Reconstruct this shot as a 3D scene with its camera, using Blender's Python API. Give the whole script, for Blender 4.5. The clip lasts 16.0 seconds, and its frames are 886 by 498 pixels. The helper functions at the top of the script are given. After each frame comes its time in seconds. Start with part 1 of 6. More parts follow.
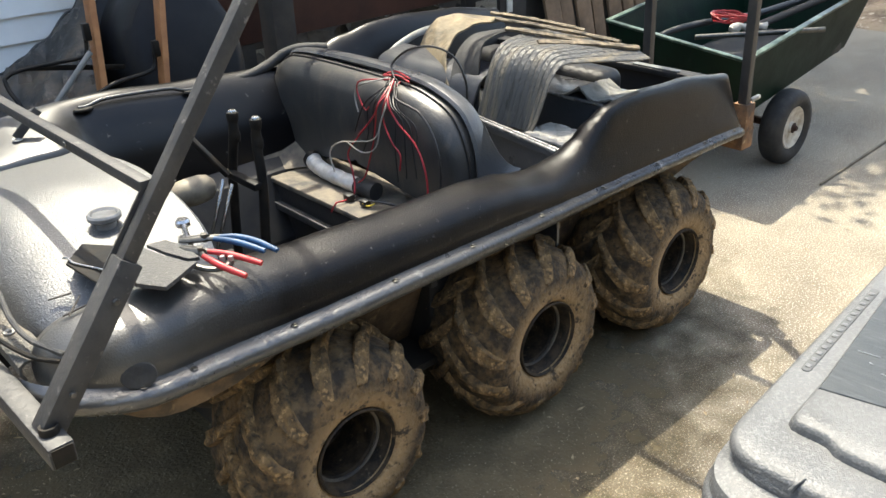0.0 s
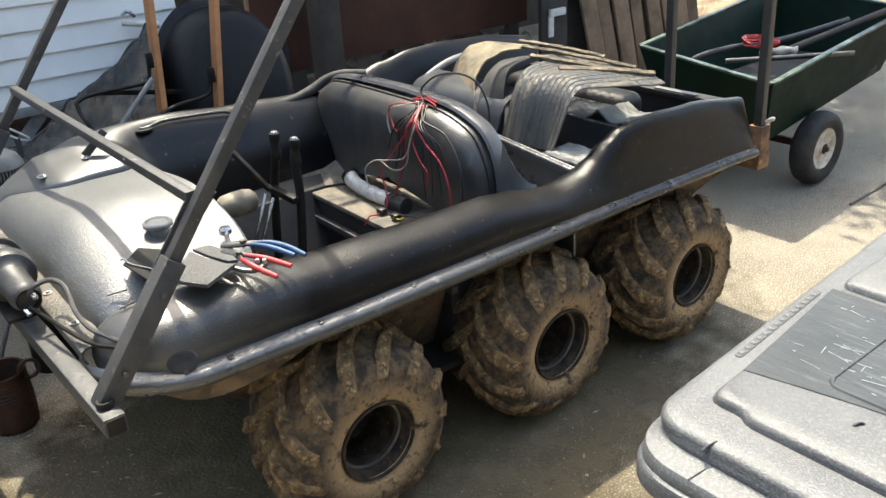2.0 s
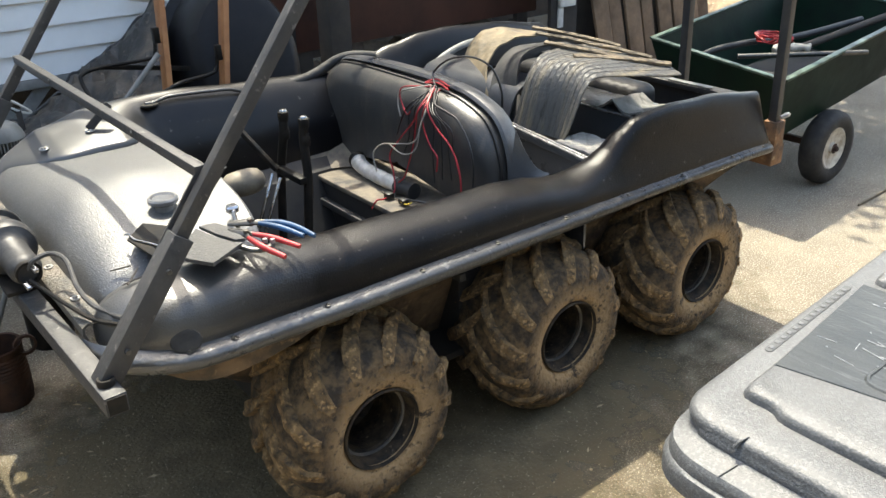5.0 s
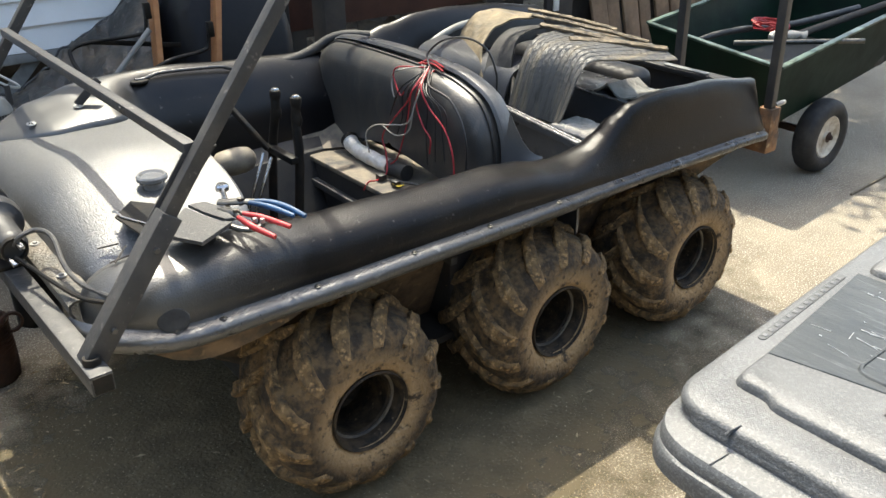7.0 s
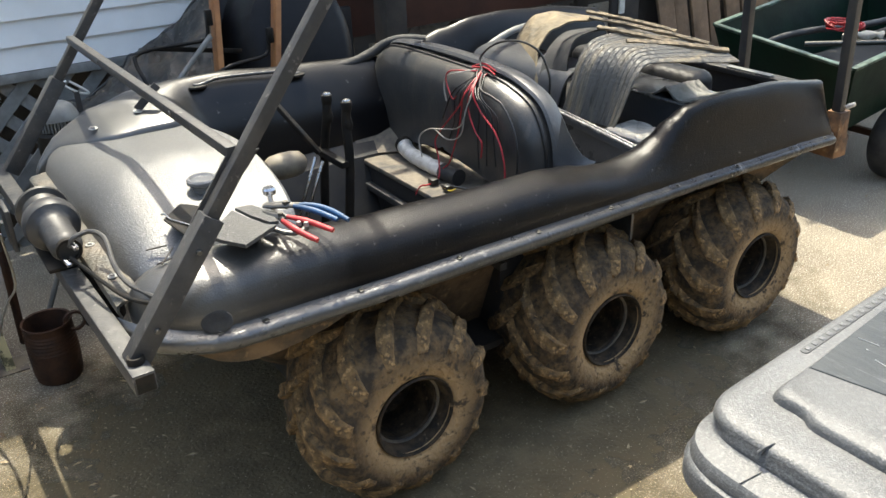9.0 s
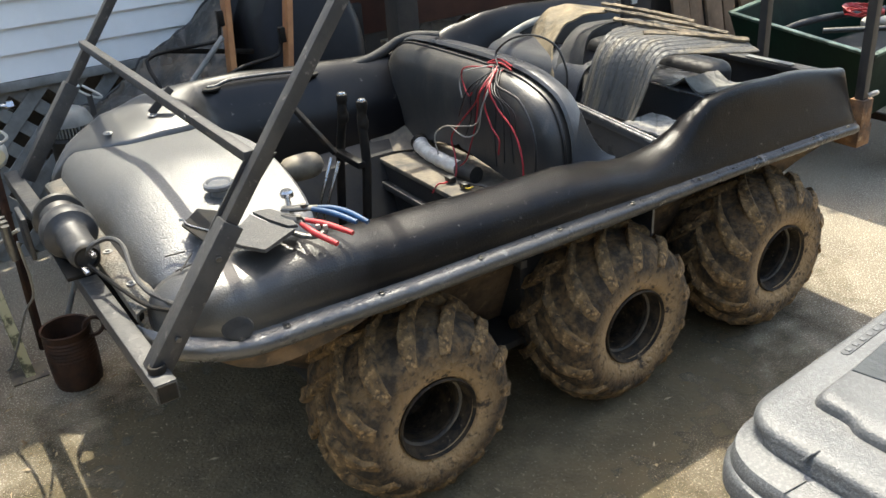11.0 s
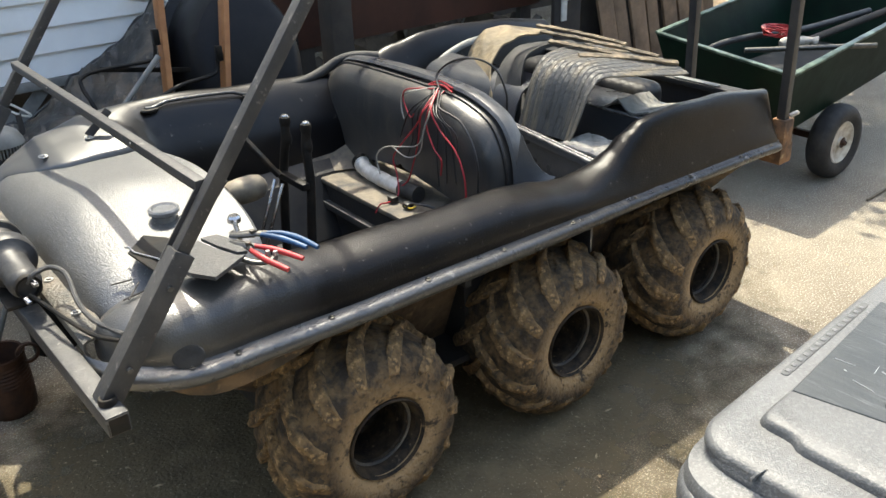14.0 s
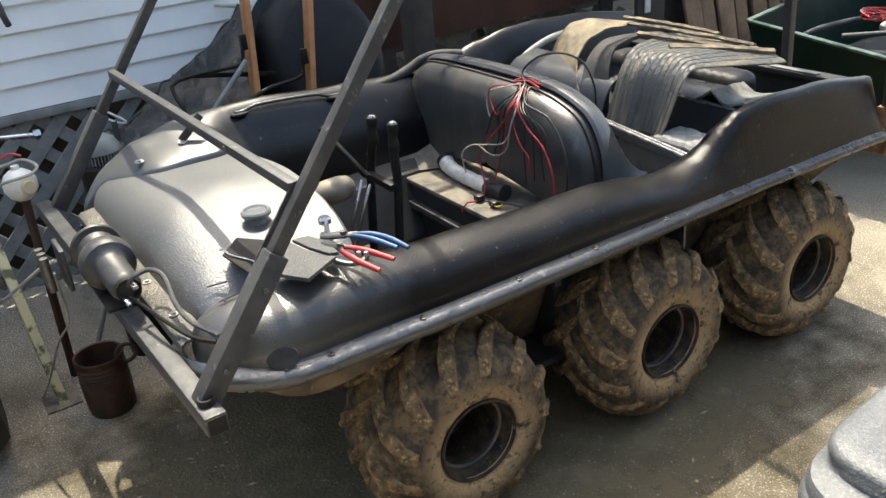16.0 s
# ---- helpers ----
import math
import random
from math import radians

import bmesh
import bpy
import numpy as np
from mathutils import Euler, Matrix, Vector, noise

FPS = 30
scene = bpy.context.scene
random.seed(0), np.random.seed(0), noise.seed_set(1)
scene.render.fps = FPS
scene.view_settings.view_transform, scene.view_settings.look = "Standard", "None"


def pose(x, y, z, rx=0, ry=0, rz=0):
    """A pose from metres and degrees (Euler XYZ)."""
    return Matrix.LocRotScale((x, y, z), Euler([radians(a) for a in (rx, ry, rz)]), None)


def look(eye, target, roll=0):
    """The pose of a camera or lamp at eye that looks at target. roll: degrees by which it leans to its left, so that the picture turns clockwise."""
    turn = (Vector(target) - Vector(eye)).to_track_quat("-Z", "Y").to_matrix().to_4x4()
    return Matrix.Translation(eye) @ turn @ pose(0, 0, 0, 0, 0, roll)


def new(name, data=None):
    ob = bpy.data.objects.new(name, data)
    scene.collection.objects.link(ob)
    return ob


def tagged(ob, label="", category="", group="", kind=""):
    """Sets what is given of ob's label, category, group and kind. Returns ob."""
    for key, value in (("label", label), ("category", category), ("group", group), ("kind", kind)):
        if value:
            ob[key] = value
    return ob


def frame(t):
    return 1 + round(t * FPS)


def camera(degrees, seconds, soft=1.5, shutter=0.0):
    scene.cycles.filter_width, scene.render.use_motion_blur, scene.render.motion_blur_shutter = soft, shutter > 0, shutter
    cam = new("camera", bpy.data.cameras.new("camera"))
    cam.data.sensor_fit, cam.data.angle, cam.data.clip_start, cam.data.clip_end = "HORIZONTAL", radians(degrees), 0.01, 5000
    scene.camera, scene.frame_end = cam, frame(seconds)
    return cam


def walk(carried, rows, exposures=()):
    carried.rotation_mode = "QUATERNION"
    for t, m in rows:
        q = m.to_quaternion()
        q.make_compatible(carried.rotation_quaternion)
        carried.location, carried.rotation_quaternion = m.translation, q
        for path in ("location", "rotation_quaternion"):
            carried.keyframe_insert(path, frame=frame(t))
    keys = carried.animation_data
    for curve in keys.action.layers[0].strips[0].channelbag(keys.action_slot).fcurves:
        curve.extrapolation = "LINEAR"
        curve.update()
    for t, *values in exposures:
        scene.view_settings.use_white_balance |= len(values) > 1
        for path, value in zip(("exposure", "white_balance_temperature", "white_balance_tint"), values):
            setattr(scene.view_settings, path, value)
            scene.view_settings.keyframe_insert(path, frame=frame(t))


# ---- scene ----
cam = camera(55.1, 16.0)
PATH = [
    (0, (-0.858, -1.278, 1.557), (0.337, 0.052, 0.66), -2.2),
    (0.5, (-0.74, -1.373, 1.576), (0.429, -0.006, 0.701), -3.0),
    (1, (-0.79, -1.42, 1.594), (0.349, -0.018, 0.736), -3.8),
    (1.5, (-0.883, -1.447, 1.601), (0.232, -0.021, 0.752), -3.4),
    (2, (-0.903, -1.482, 1.611), (0.205, -0.048, 0.763), -3.4),
    (2.5, (-0.91, -1.487, 1.612), (0.196, -0.045, 0.776), -3.4),
    (3, (-0.912, -1.471, 1.608), (0.187, -0.023, 0.775), -3.5),
    (3.5, (-0.907, -1.473, 1.592), (0.188, -0.033, 0.739), -3.1),
    (4, (-0.901, -1.458, 1.593), (0.212, -0.03, 0.742), -2.4),
    (4.5, (-0.904, -1.439, 1.591), (0.223, -0.021, 0.742), -1.7),
    (5, (-0.911, -1.432, 1.581), (0.199, -0.012, 0.715), -1.5),
    (7.5, (-0.895, -1.42, 1.567), (0.219, -0.026, 0.665), -0.2),
    (8, (-0.878, -1.426, 1.556), (0.224, -0.02, 0.656), 0.0),
    (8.5, (-0.86, -1.426, 1.568), (0.161, 0.041, 0.671), -1.4),
    (9, (-0.848, -1.44, 1.563), (0.138, 0.056, 0.675), -2.1),
    (9.5, (-0.845, -1.428, 1.563), (0.13, 0.079, 0.681), -2.6),
    (12, (-0.849, -1.393, 1.573), (0.116, 0.101, 0.658), -4.2),
    (12.5, (-0.865, -1.385, 1.588), (0.122, 0.091, 0.668), -4.1),
    (13, (-0.882, -1.389, 1.601), (0.167, 0.043, 0.679), -2.9),
    (13.5, (-0.874, -1.392, 1.605), (0.222, 0.011, 0.694), -2.2),
    (14, (-0.884, -1.394, 1.608), (0.212, 0.024, 0.719), -2.1),
    (14.5, (-0.906, -1.397, 1.609), (0.178, 0.034, 0.726), -2.1),
    (15, (-0.932, -1.408, 1.61), (0.119, 0.049, 0.731), -2.5),
    (15.5, (-0.953, -1.389, 1.609), (0.072, 0.084, 0.727), -3.0),
    (16, (-0.891, -1.357, 1.6), (0.056, 0.168, 0.718), -5.3),
]
DROP = Vector((0, 0, 0.023))
walk(cam, [(t, look(Vector(eye) - DROP, Vector(target) - DROP, roll)) for t, eye, target, roll in PATH], [(0.0, 2.14, 6950, 4), (8.0, 2.07, 6950, 4), (16.0, 2.04, 6950, 4)])

# ---- world, sun, exposure ----
SUN_DX, SUN_DY = -0.215, -0.42          # how far a shadow falls for each metre of height
sun_dir = Vector((-SUN_DX, -SUN_DY, 1.0)).normalized()
world = bpy.data.worlds.new("sky")
world.use_nodes = True
scene.world = world
sky = world.node_tree.nodes.new("ShaderNodeTexSky")
sky.sky_type = "NISHITA"
sky.sun_disc = False
sky.dust_density = 3.0
sky.ozone_density = 0.6
sky.sun_elevation = math.asin(sun_dir.z)
sky.sun_rotation = math.atan2(sun_dir.x, sun_dir.y)
background = world.node_tree.nodes["Background"]
background.inputs["Strength"].default_value = 0.138
world.node_tree.links.new(sky.outputs[0], background.inputs["Color"])
sun_data = bpy.data.lights.new("sun", "SUN")
sun_data.energy = 2.12
sun_data.angle = radians(0.55)
sun_data.color = (1.0, 0.95, 0.86)
sun = new("sun", sun_data)
sun.matrix_world = look(sun_dir * 20, (0, 0, 0))

# ---- materials ----


def material(name, base, rough=0.5, metal=0.0, second=None, scale=8.0, bump=0.1, bump_scale=60.0, mix_lo=0.4, mix_hi=0.65, coat=0.0,
             fine=None, fine_scale=90.0, fine_lo=0.5, fine_hi=0.7, spec=0.5, rough_var=0.12, vary=0.0, front_tone=None, radial=None, stretch=None, ior=1.5):
    """A worn surface: a base colour, larger patches of a second one, small flecks of a third, and fine relief."""
    m = bpy.data.materials.new(name)
    m.use_nodes = True
    nt = m.node_tree
    bsdf = nt.nodes["Principled BSDF"]
    bsdf.inputs["Metallic"].default_value = metal
    bsdf.inputs["Specular IOR Level"].default_value = spec
    bsdf.inputs["Coat Weight"].default_value = coat
    bsdf.inputs["IOR"].default_value = ior
    bsdf.inputs["Coat Roughness"].default_value = 0.25
    where = nt.nodes.new("ShaderNodeTexCoord")
    spot = where.outputs["Object"]
    if stretch:
        pull = nt.nodes.new("ShaderNodeVectorMath")
        pull.operation = "MULTIPLY"
        pull.inputs[1].default_value = stretch
        nt.links.new(spot, pull.inputs[0])
        spot = pull.outputs[0]

    def blotch(size, detail, lo, hi):
        n = nt.nodes.new("ShaderNodeTexNoise")
        n.inputs["Scale"].default_value = size
        n.inputs["Detail"].default_value = detail
        n.inputs["Roughness"].default_value = 0.62
        nt.links.new(spot, n.inputs["Vector"])
        r = nt.nodes.new("ShaderNodeMapRange")
        r.inputs["From Min"].default_value, r.inputs["From Max"].default_value = lo, hi
        nt.links.new(n.outputs["Fac"], r.inputs["Value"])
        return n, r

    colour = None
    big, big_f = blotch(scale, 6, mix_lo, mix_hi)
    mix = nt.nodes.new("ShaderNodeMix")
    mix.data_type = "RGBA"
    mix.inputs[6].default_value = (*base, 1)
    mix.inputs[7].default_value = (*(second or tuple(c * 0.7 for c in base)), 1)
    nt.links.new(big_f.outputs[0], mix.inputs[0])
    colour = mix.outputs[2]
    # A paler, glossier tone fading along x, or one fading out from the hub.
    if front_tone or radial:
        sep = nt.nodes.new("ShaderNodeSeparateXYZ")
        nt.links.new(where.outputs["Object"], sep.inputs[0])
        if front_tone:
            value, (v0, v1, tone) = sep.outputs["X"], front_tone
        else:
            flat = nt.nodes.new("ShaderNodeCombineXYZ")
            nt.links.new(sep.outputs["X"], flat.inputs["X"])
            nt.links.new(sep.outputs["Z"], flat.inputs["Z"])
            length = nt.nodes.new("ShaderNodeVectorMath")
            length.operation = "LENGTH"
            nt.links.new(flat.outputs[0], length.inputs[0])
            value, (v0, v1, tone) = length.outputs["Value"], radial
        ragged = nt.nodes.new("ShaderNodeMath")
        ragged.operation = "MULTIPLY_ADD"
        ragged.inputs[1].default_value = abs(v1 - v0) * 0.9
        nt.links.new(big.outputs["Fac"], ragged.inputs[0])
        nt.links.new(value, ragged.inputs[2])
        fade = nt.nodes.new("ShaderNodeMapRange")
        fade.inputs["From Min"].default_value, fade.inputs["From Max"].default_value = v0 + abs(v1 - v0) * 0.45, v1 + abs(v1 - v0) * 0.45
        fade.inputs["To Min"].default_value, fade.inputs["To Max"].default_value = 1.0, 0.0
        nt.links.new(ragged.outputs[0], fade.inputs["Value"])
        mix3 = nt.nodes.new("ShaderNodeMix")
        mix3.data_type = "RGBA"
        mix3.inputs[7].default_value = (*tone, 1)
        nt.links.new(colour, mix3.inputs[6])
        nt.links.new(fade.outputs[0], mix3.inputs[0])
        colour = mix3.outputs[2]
        if front_tone:
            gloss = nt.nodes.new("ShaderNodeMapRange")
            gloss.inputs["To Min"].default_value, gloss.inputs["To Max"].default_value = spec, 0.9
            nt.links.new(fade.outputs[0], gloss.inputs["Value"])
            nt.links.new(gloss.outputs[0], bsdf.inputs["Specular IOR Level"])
    if fine:
        _, fine_f = blotch(fine_scale, 4, fine_lo, fine_hi)
        mix2 = nt.nodes.new("ShaderNodeMix")
        mix2.data_type = "RGBA"
        mix2.inputs[7].default_value = (*fine, 1)
        nt.links.new(colour, mix2.inputs[6])
        nt.links.new(fine_f.outputs[0], mix2.inputs[0])
        colour = mix2.outputs[2]
    if vary:
        info = nt.nodes.new("ShaderNodeObjectInfo")
        r = nt.nodes.new("ShaderNodeMapRange")
        r.inputs["To Min"].default_value, r.inputs["To Max"].default_value = 1 - vary, 1 + vary
        nt.links.new(info.outputs["Random"], r.inputs["Value"])
        hsv = nt.nodes.new("ShaderNodeHueSaturation")
        nt.links.new(r.outputs[0], hsv.inputs["Value"])
        nt.links.new(colour, hsv.inputs["Color"])
        colour = hsv.outputs[0]
    nt.links.new(colour, bsdf.inputs["Base Color"])
    rr = nt.nodes.new("ShaderNodeMapRange")
    rr.inputs["To Min"].default_value = max(0.03, rough - rough_var)
    rr.inputs["To Max"].default_value = min(1.0, rough + rough_var)
    nt.links.new(big.outputs["Fac"], rr.inputs["Value"])
    nt.links.new(rr.outputs[0], bsdf.inputs["Roughness"])
    if bump:
        grain = nt.nodes.new("ShaderNodeTexNoise")
        grain.inputs["Scale"].default_value = bump_scale
        grain.inputs["Detail"].default_value = 5
        nt.links.new(where.outputs["Object"], grain.inputs["Vector"])
        b = nt.nodes.new("ShaderNodeBump")
        b.inputs["Strength"].default_value = bump
        b.inputs["Distance"].default_value = 0.01
        nt.links.new(grain.outputs["Fac"], b.inputs["Height"])
        nt.links.new(b.outputs[0], bsdf.inputs["Normal"])
    return m


M_DECK = material("black_sprayed_hull", (0.044, 0.046, 0.052), 0.30, second=(0.070, 0.070, 0.070), scale=5, bump=0.16, bump_scale=160, coat=0.2, fine=(0.13, 0.125, 0.12), fine_scale=18, fine_lo=0.62, fine_hi=0.78)
M_HOOD = material("gritty_black_hood", (0.046, 0.046, 0.046), 0.45, second=(0.070, 0.068, 0.064), scale=4, bump=0.30, bump_scale=280, spec=1.0, ior=1.63, mix_lo=0.35, mix_hi=0.75, fine=(0.22, 0.217, 0.21), fine_scale=170, fine_lo=0.58, fine_hi=0.68, rough_var=0.07)
# Paler, glossier nose: gritty coat, with its sun highlight put into the colour.
M_GUN = material("sprayed_side_rail", (0.005, 0.005, 0.006), 0.31, second=(0.011, 0.0092, 0.0075), scale=5, bump=0.14, bump_scale=240, fine=(0.075, 0.072, 0.066), fine_scale=52, fine_lo=0.65, fine_hi=0.76, spec=0.20, front_tone=(-0.46, -0.12, (0.060, 0.057, 0.052)))
# Far rail's front is toned up too: grit plus painted highlight.
M_GUN_FAR = material("gritty_front_side_rail", (0.005, 0.005, 0.006), 0.33, second=(0.010, 0.009, 0.008), scale=5, bump=0.08, bump_scale=330, fine=(0.10, 0.095, 0.085), fine_scale=30, fine_lo=0.67, fine_hi=0.75, spec=0.32, front_tone=(-0.28, -0.06, (0.060, 0.059, 0.057)))
M_LINER = material("dark_matt_interior", (0.016, 0.016, 0.017), 0.5, second=(0.032, 0.029, 0.025), scale=9, bump=0.1, spec=0.35)
M_SCUFF = material("pale_scuff", (0.46, 0.47, 0.47), 0.6)
M_WASHER = material("bright_washer", (0.42, 0.41, 0.39), 0.42, metal=0.7, scale=60)
M_CLOTH = material("grubby_cloth", (0.46, 0.43, 0.37), 0.85, second=(0.28, 0.25, 0.2), scale=30, bump=0.5)
M_SLOT = material("dull_resin_groove", (0.060, 0.062, 0.063), 0.6, second=(0.08, 0.081, 0.08), scale=30, bump=0.1)
M_JOINT = material("dirt_filled_joint", (0.11, 0.09, 0.062), 0.95, second=(0.20, 0.165, 0.12), scale=9, bump=0.4)
M_TYRE_BODY = material("muddy_sidewall", (0.036, 0.026, 0.016), 0.9, second=(0.175, 0.112, 0.052), scale=20, bump=1.0, bump_scale=70, mix_lo=0.42, mix_hi=0.62, radial=(0.125, 0.175, (0.33, 0.220, 0.110)), fine=(0.050, 0.036, 0.022), fine_scale=48, fine_lo=0.54, fine_hi=0.66, rough_var=0.06)
M_LOWER = material("tan_dusty_lower_hull", (0.17, 0.11, 0.06), 0.75, second=(0.04, 0.03, 0.02), scale=7, mix_lo=0.42, mix_hi=0.58, bump=0.3, fine=(0.28, 0.19, 0.10), fine_scale=30, fine_lo=0.6, fine_hi=0.72)
M_TYRE = material("muddy_rubber", (0.058, 0.040, 0.021), 0.88, second=(0.26, 0.160, 0.068), scale=44, bump=1.0, bump_scale=90, mix_lo=0.36, mix_hi=0.66, fine=(0.44, 0.27, 0.115), fine_scale=52, fine_lo=0.57, fine_hi=0.68, rough_var=0.08)
M_RIM = material("black_steel_rim", (0.0065, 0.0065, 0.0065), 0.5, second=(0.020, 0.016, 0.012), scale=20, bump=0.05, spec=0.2)
M_WHEEL = material("dusty_black_rim", (0.010, 0.008, 0.006), 0.7, second=(0.060, 0.041, 0.023), scale=26, bump=0.3, bump_scale=140, spec=0.25, fine=(0.16, 0.115, 0.07), fine_scale=60, fine_lo=0.62, fine_hi=0.72)
M_STEEL = material("painted_grey_steel", (0.036, 0.036, 0.037), 0.50, second=(0.060, 0.057, 0.053), scale=18, bump=0.20, spec=0.4, fine=(0.14, 0.13, 0.12), fine_scale=60, fine_lo=0.62, fine_hi=0.72)
M_BOLT = material("worn_bolt_steel", (0.13, 0.125, 0.115), 0.45, metal=0.8, scale=60)
M_SEAT = material("black_vinyl", (0.034, 0.034, 0.034), 0.36, second=(0.062, 0.056, 0.049), scale=8, bump=0.14, bump_scale=200, fine=(0.085, 0.075, 0.062), fine_scale=12, fine_lo=0.56, fine_hi=0.74, stretch=(1.0, 1.6, 0.6))
M_BOX = material("worn_seat_board", (0.17, 0.14, 0.10), 0.75, second=(0.06, 0.055, 0.05), scale=14, bump=0.2)
M_CONCRETE = material("exposed_aggregate_concrete", (0.265, 0.228, 0.168), 0.9, second=(0.178, 0.150, 0.112), scale=1.8, bump=1.0, bump_scale=140, fine=(0.58, 0.53, 0.435), fine_scale=160, fine_lo=0.55, fine_hi=0.64)
M_SIDING = material("white_vinyl_siding", (0.78, 0.78, 0.76), 0.5, second=(0.70, 0.70, 0.68), scale=3, bump=0.06, bump_scale=40)
M_GREEN = material("green_painted_steel", (0.003, 0.015, 0.008), 0.5, second=(0.003, 0.009, 0.006), scale=7, bump=0.08, spec=0.12)
M_WHEEL_WHITE = material("cream_rim", (0.62, 0.57, 0.47), 0.5, second=(0.35, 0.28, 0.2), scale=20)
M_RUBBER = material("black_rubber", (0.015, 0.015, 0.015), 0.7, second=(0.04, 0.037, 0.033), scale=15, bump=0.2)
M_MAT = material("ribbed_rubber_mat", (0.085, 0.082, 0.075), 0.56, second=(0.27, 0.215, 0.13), scale=5, bump=0.35, bump_scale=90, mix_lo=0.46, mix_hi=0.72, stretch=(0.35, 3.0, 0.35), fine=(0.045, 0.043, 0.038), fine_scale=26, fine_lo=0.56, fine_hi=0.70)
M_BIN = material("grey_resin", (0.066, 0.068, 0.069), 0.46, second=(0.092, 0.094, 0.095), scale=9, bump=0.20, bump_scale=360, spec=0.5, fine=(0.125, 0.127, 0.128), fine_scale=230, fine_lo=0.50, fine_hi=0.64)
M_BIN_DARK = material("scuffed_dark_resin", (0.028, 0.032, 0.034), 0.42, second=(0.050, 0.054, 0.055), scale=16, bump=0.14, bump_scale=200, fine=(0.14, 0.145, 0.145), fine_scale=14, fine_lo=0.58, fine_hi=0.78, spec=0.35, stretch=(6.0, 0.6, 1.0))
M_RED = material("red_plastic", (0.40, 0.028, 0.03), 0.42, scale=30)
M_BLUE = material("blue_plastic", (0.014, 0.065, 0.16), 0.45, scale=30)
M_WIRE_BLACK = material("black_wire", (0.015, 0.014, 0.014), 0.45)
M_CHROME = material("chrome_steel", (0.55, 0.55, 0.56), 0.25, metal=1.0, scale=40)
M_STAKE = material("orange_brown_lumber", (0.36, 0.16, 0.055), 0.65, second=(0.24, 0.10, 0.035), scale=9, bump=0.2)
M_PALLET = material("weathered_boards", (0.27, 0.175, 0.105), 0.85, second=(0.15, 0.098, 0.06), scale=6, bump=0.3, vary=0.25)
M_BROWN = material("maroon_panel", (0.075, 0.028, 0.018), 0.6, second=(0.045, 0.018, 0.012), scale=3, bump=0.1)
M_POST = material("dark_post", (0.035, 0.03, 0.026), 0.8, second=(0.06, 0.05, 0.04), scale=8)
M_TUB = material("black_poly_tub", (0.012, 0.012, 0.014), 0.45, second=(0.020, 0.020, 0.020), scale=5, bump=0.05, spec=0.2)
M_WHITE = material("white_plastic", (0.72, 0.70, 0.64), 0.45, second=(0.55, 0.52, 0.45), scale=15)
M_RUST = material("rusty_can", (0.075, 0.034, 0.018), 0.7, second=(0.034, 0.020, 0.014), scale=14, metal=0.3, bump=0.3)
M_PLANK = material("flaking_yellow_paint", (0.52, 0.47, 0.27), 0.75, second=(0.12, 0.11, 0.06), scale=22, mix_lo=0.52, mix_hi=0.6, bump=0.3)
M_BEAD = material("worn_bright_bead", (0.085, 0.085, 0.085), 0.26, second=(0.17, 0.165, 0.155), scale=24, bump=0.3, bump_scale=120, spec=0.9)
M_PAD = material("grey_pad_cloth", (0.30, 0.285, 0.25), 0.8, second=(0.20, 0.188, 0.165), scale=14, bump=0.25)

M_LATTICE = material("lattice_vinyl", (0.23, 0.23, 0.215), 0.6, second=(0.13, 0.127, 0.118), scale=8)
M_LIP = material("dirty_lip", (0.055, 0.052, 0.044), 0.5, second=(0.13, 0.105, 0.075), scale=12, bump=0.5, bump_scale=140, mix_lo=0.45, mix_hi=0.7, spec=0.7)
# Scuffed trim, paler and glossier towards the nose.
M_TRIM = material("scuffed_trim", (0.012, 0.012, 0.013), 0.30, second=(0.034, 0.033, 0.031), scale=22, bump=0.2, bump_scale=110, mix_lo=0.5, mix_hi=0.68, spec=0.45, fine=(0.16, 0.155, 0.145), fine_scale=26, fine_lo=0.62, fine_hi=0.72, front_tone=(-0.1, 0.75, (0.060, 0.059, 0.057)))
M_CAP = material("grey_cap", (0.16, 0.16, 0.16), 0.22, second=(0.10, 0.10, 0.10), scale=30, spec=1.0)
M_WINCH = material("dark_winch_paint", (0.026, 0.026, 0.028), 0.48, second=(0.045, 0.043, 0.040), scale=20, bump=0.15, spec=0.5)
M_CABLE = material("wound_cable", (0.06, 0.058, 0.055), 0.45, metal=0.5, scale=60)
M_CANISTER = material("dusty_tan_canister", (0.22, 0.185, 0.13), 0.6, second=(0.10, 0.085, 0.065), scale=14)
M_LABEL = material("faded_label", (0.42, 0.42, 0.42), 0.5, second=(0.15, 0.15, 0.15), scale=50)
M_PLATE = material("grey_rubber_plate", (0.040, 0.040, 0.041), 0.5, second=(0.060, 0.058, 0.055), scale=12, bump=0.4, bump_scale=240, fine=(0.13, 0.128, 0.12), fine_scale=160, fine_lo=0.58, fine_hi=0.68)
M_WIRE_GREY = material("grey_wire", (0.33, 0.31, 0.27), 0.5)
M_YELLOW = material("yellow_wire", (0.6, 0.42, 0.04), 0.5)
M_SILVER = material("crumpled_foil", (0.62, 0.61, 0.58), 0.5, metal=0.3, second=(0.48, 0.46, 0.42), scale=30, bump=0.7, bump_scale=45)
M_MAT_TAN = material("tan_dusty_mat", (0.24, 0.185, 0.11), 0.75, second=(0.10, 0.082, 0.055), scale=9, bump=0.35, fine=(0.05, 0.045, 0.035), fine_scale=30, fine_lo=0.6, fine_hi=0.7)
M_SLATWOOD = material("tan_wood_strip", (0.215, 0.165, 0.105), 0.8, second=(0.10, 0.08, 0.055), scale=16, bump=0.4, mix_lo=0.42, mix_hi=0.6)
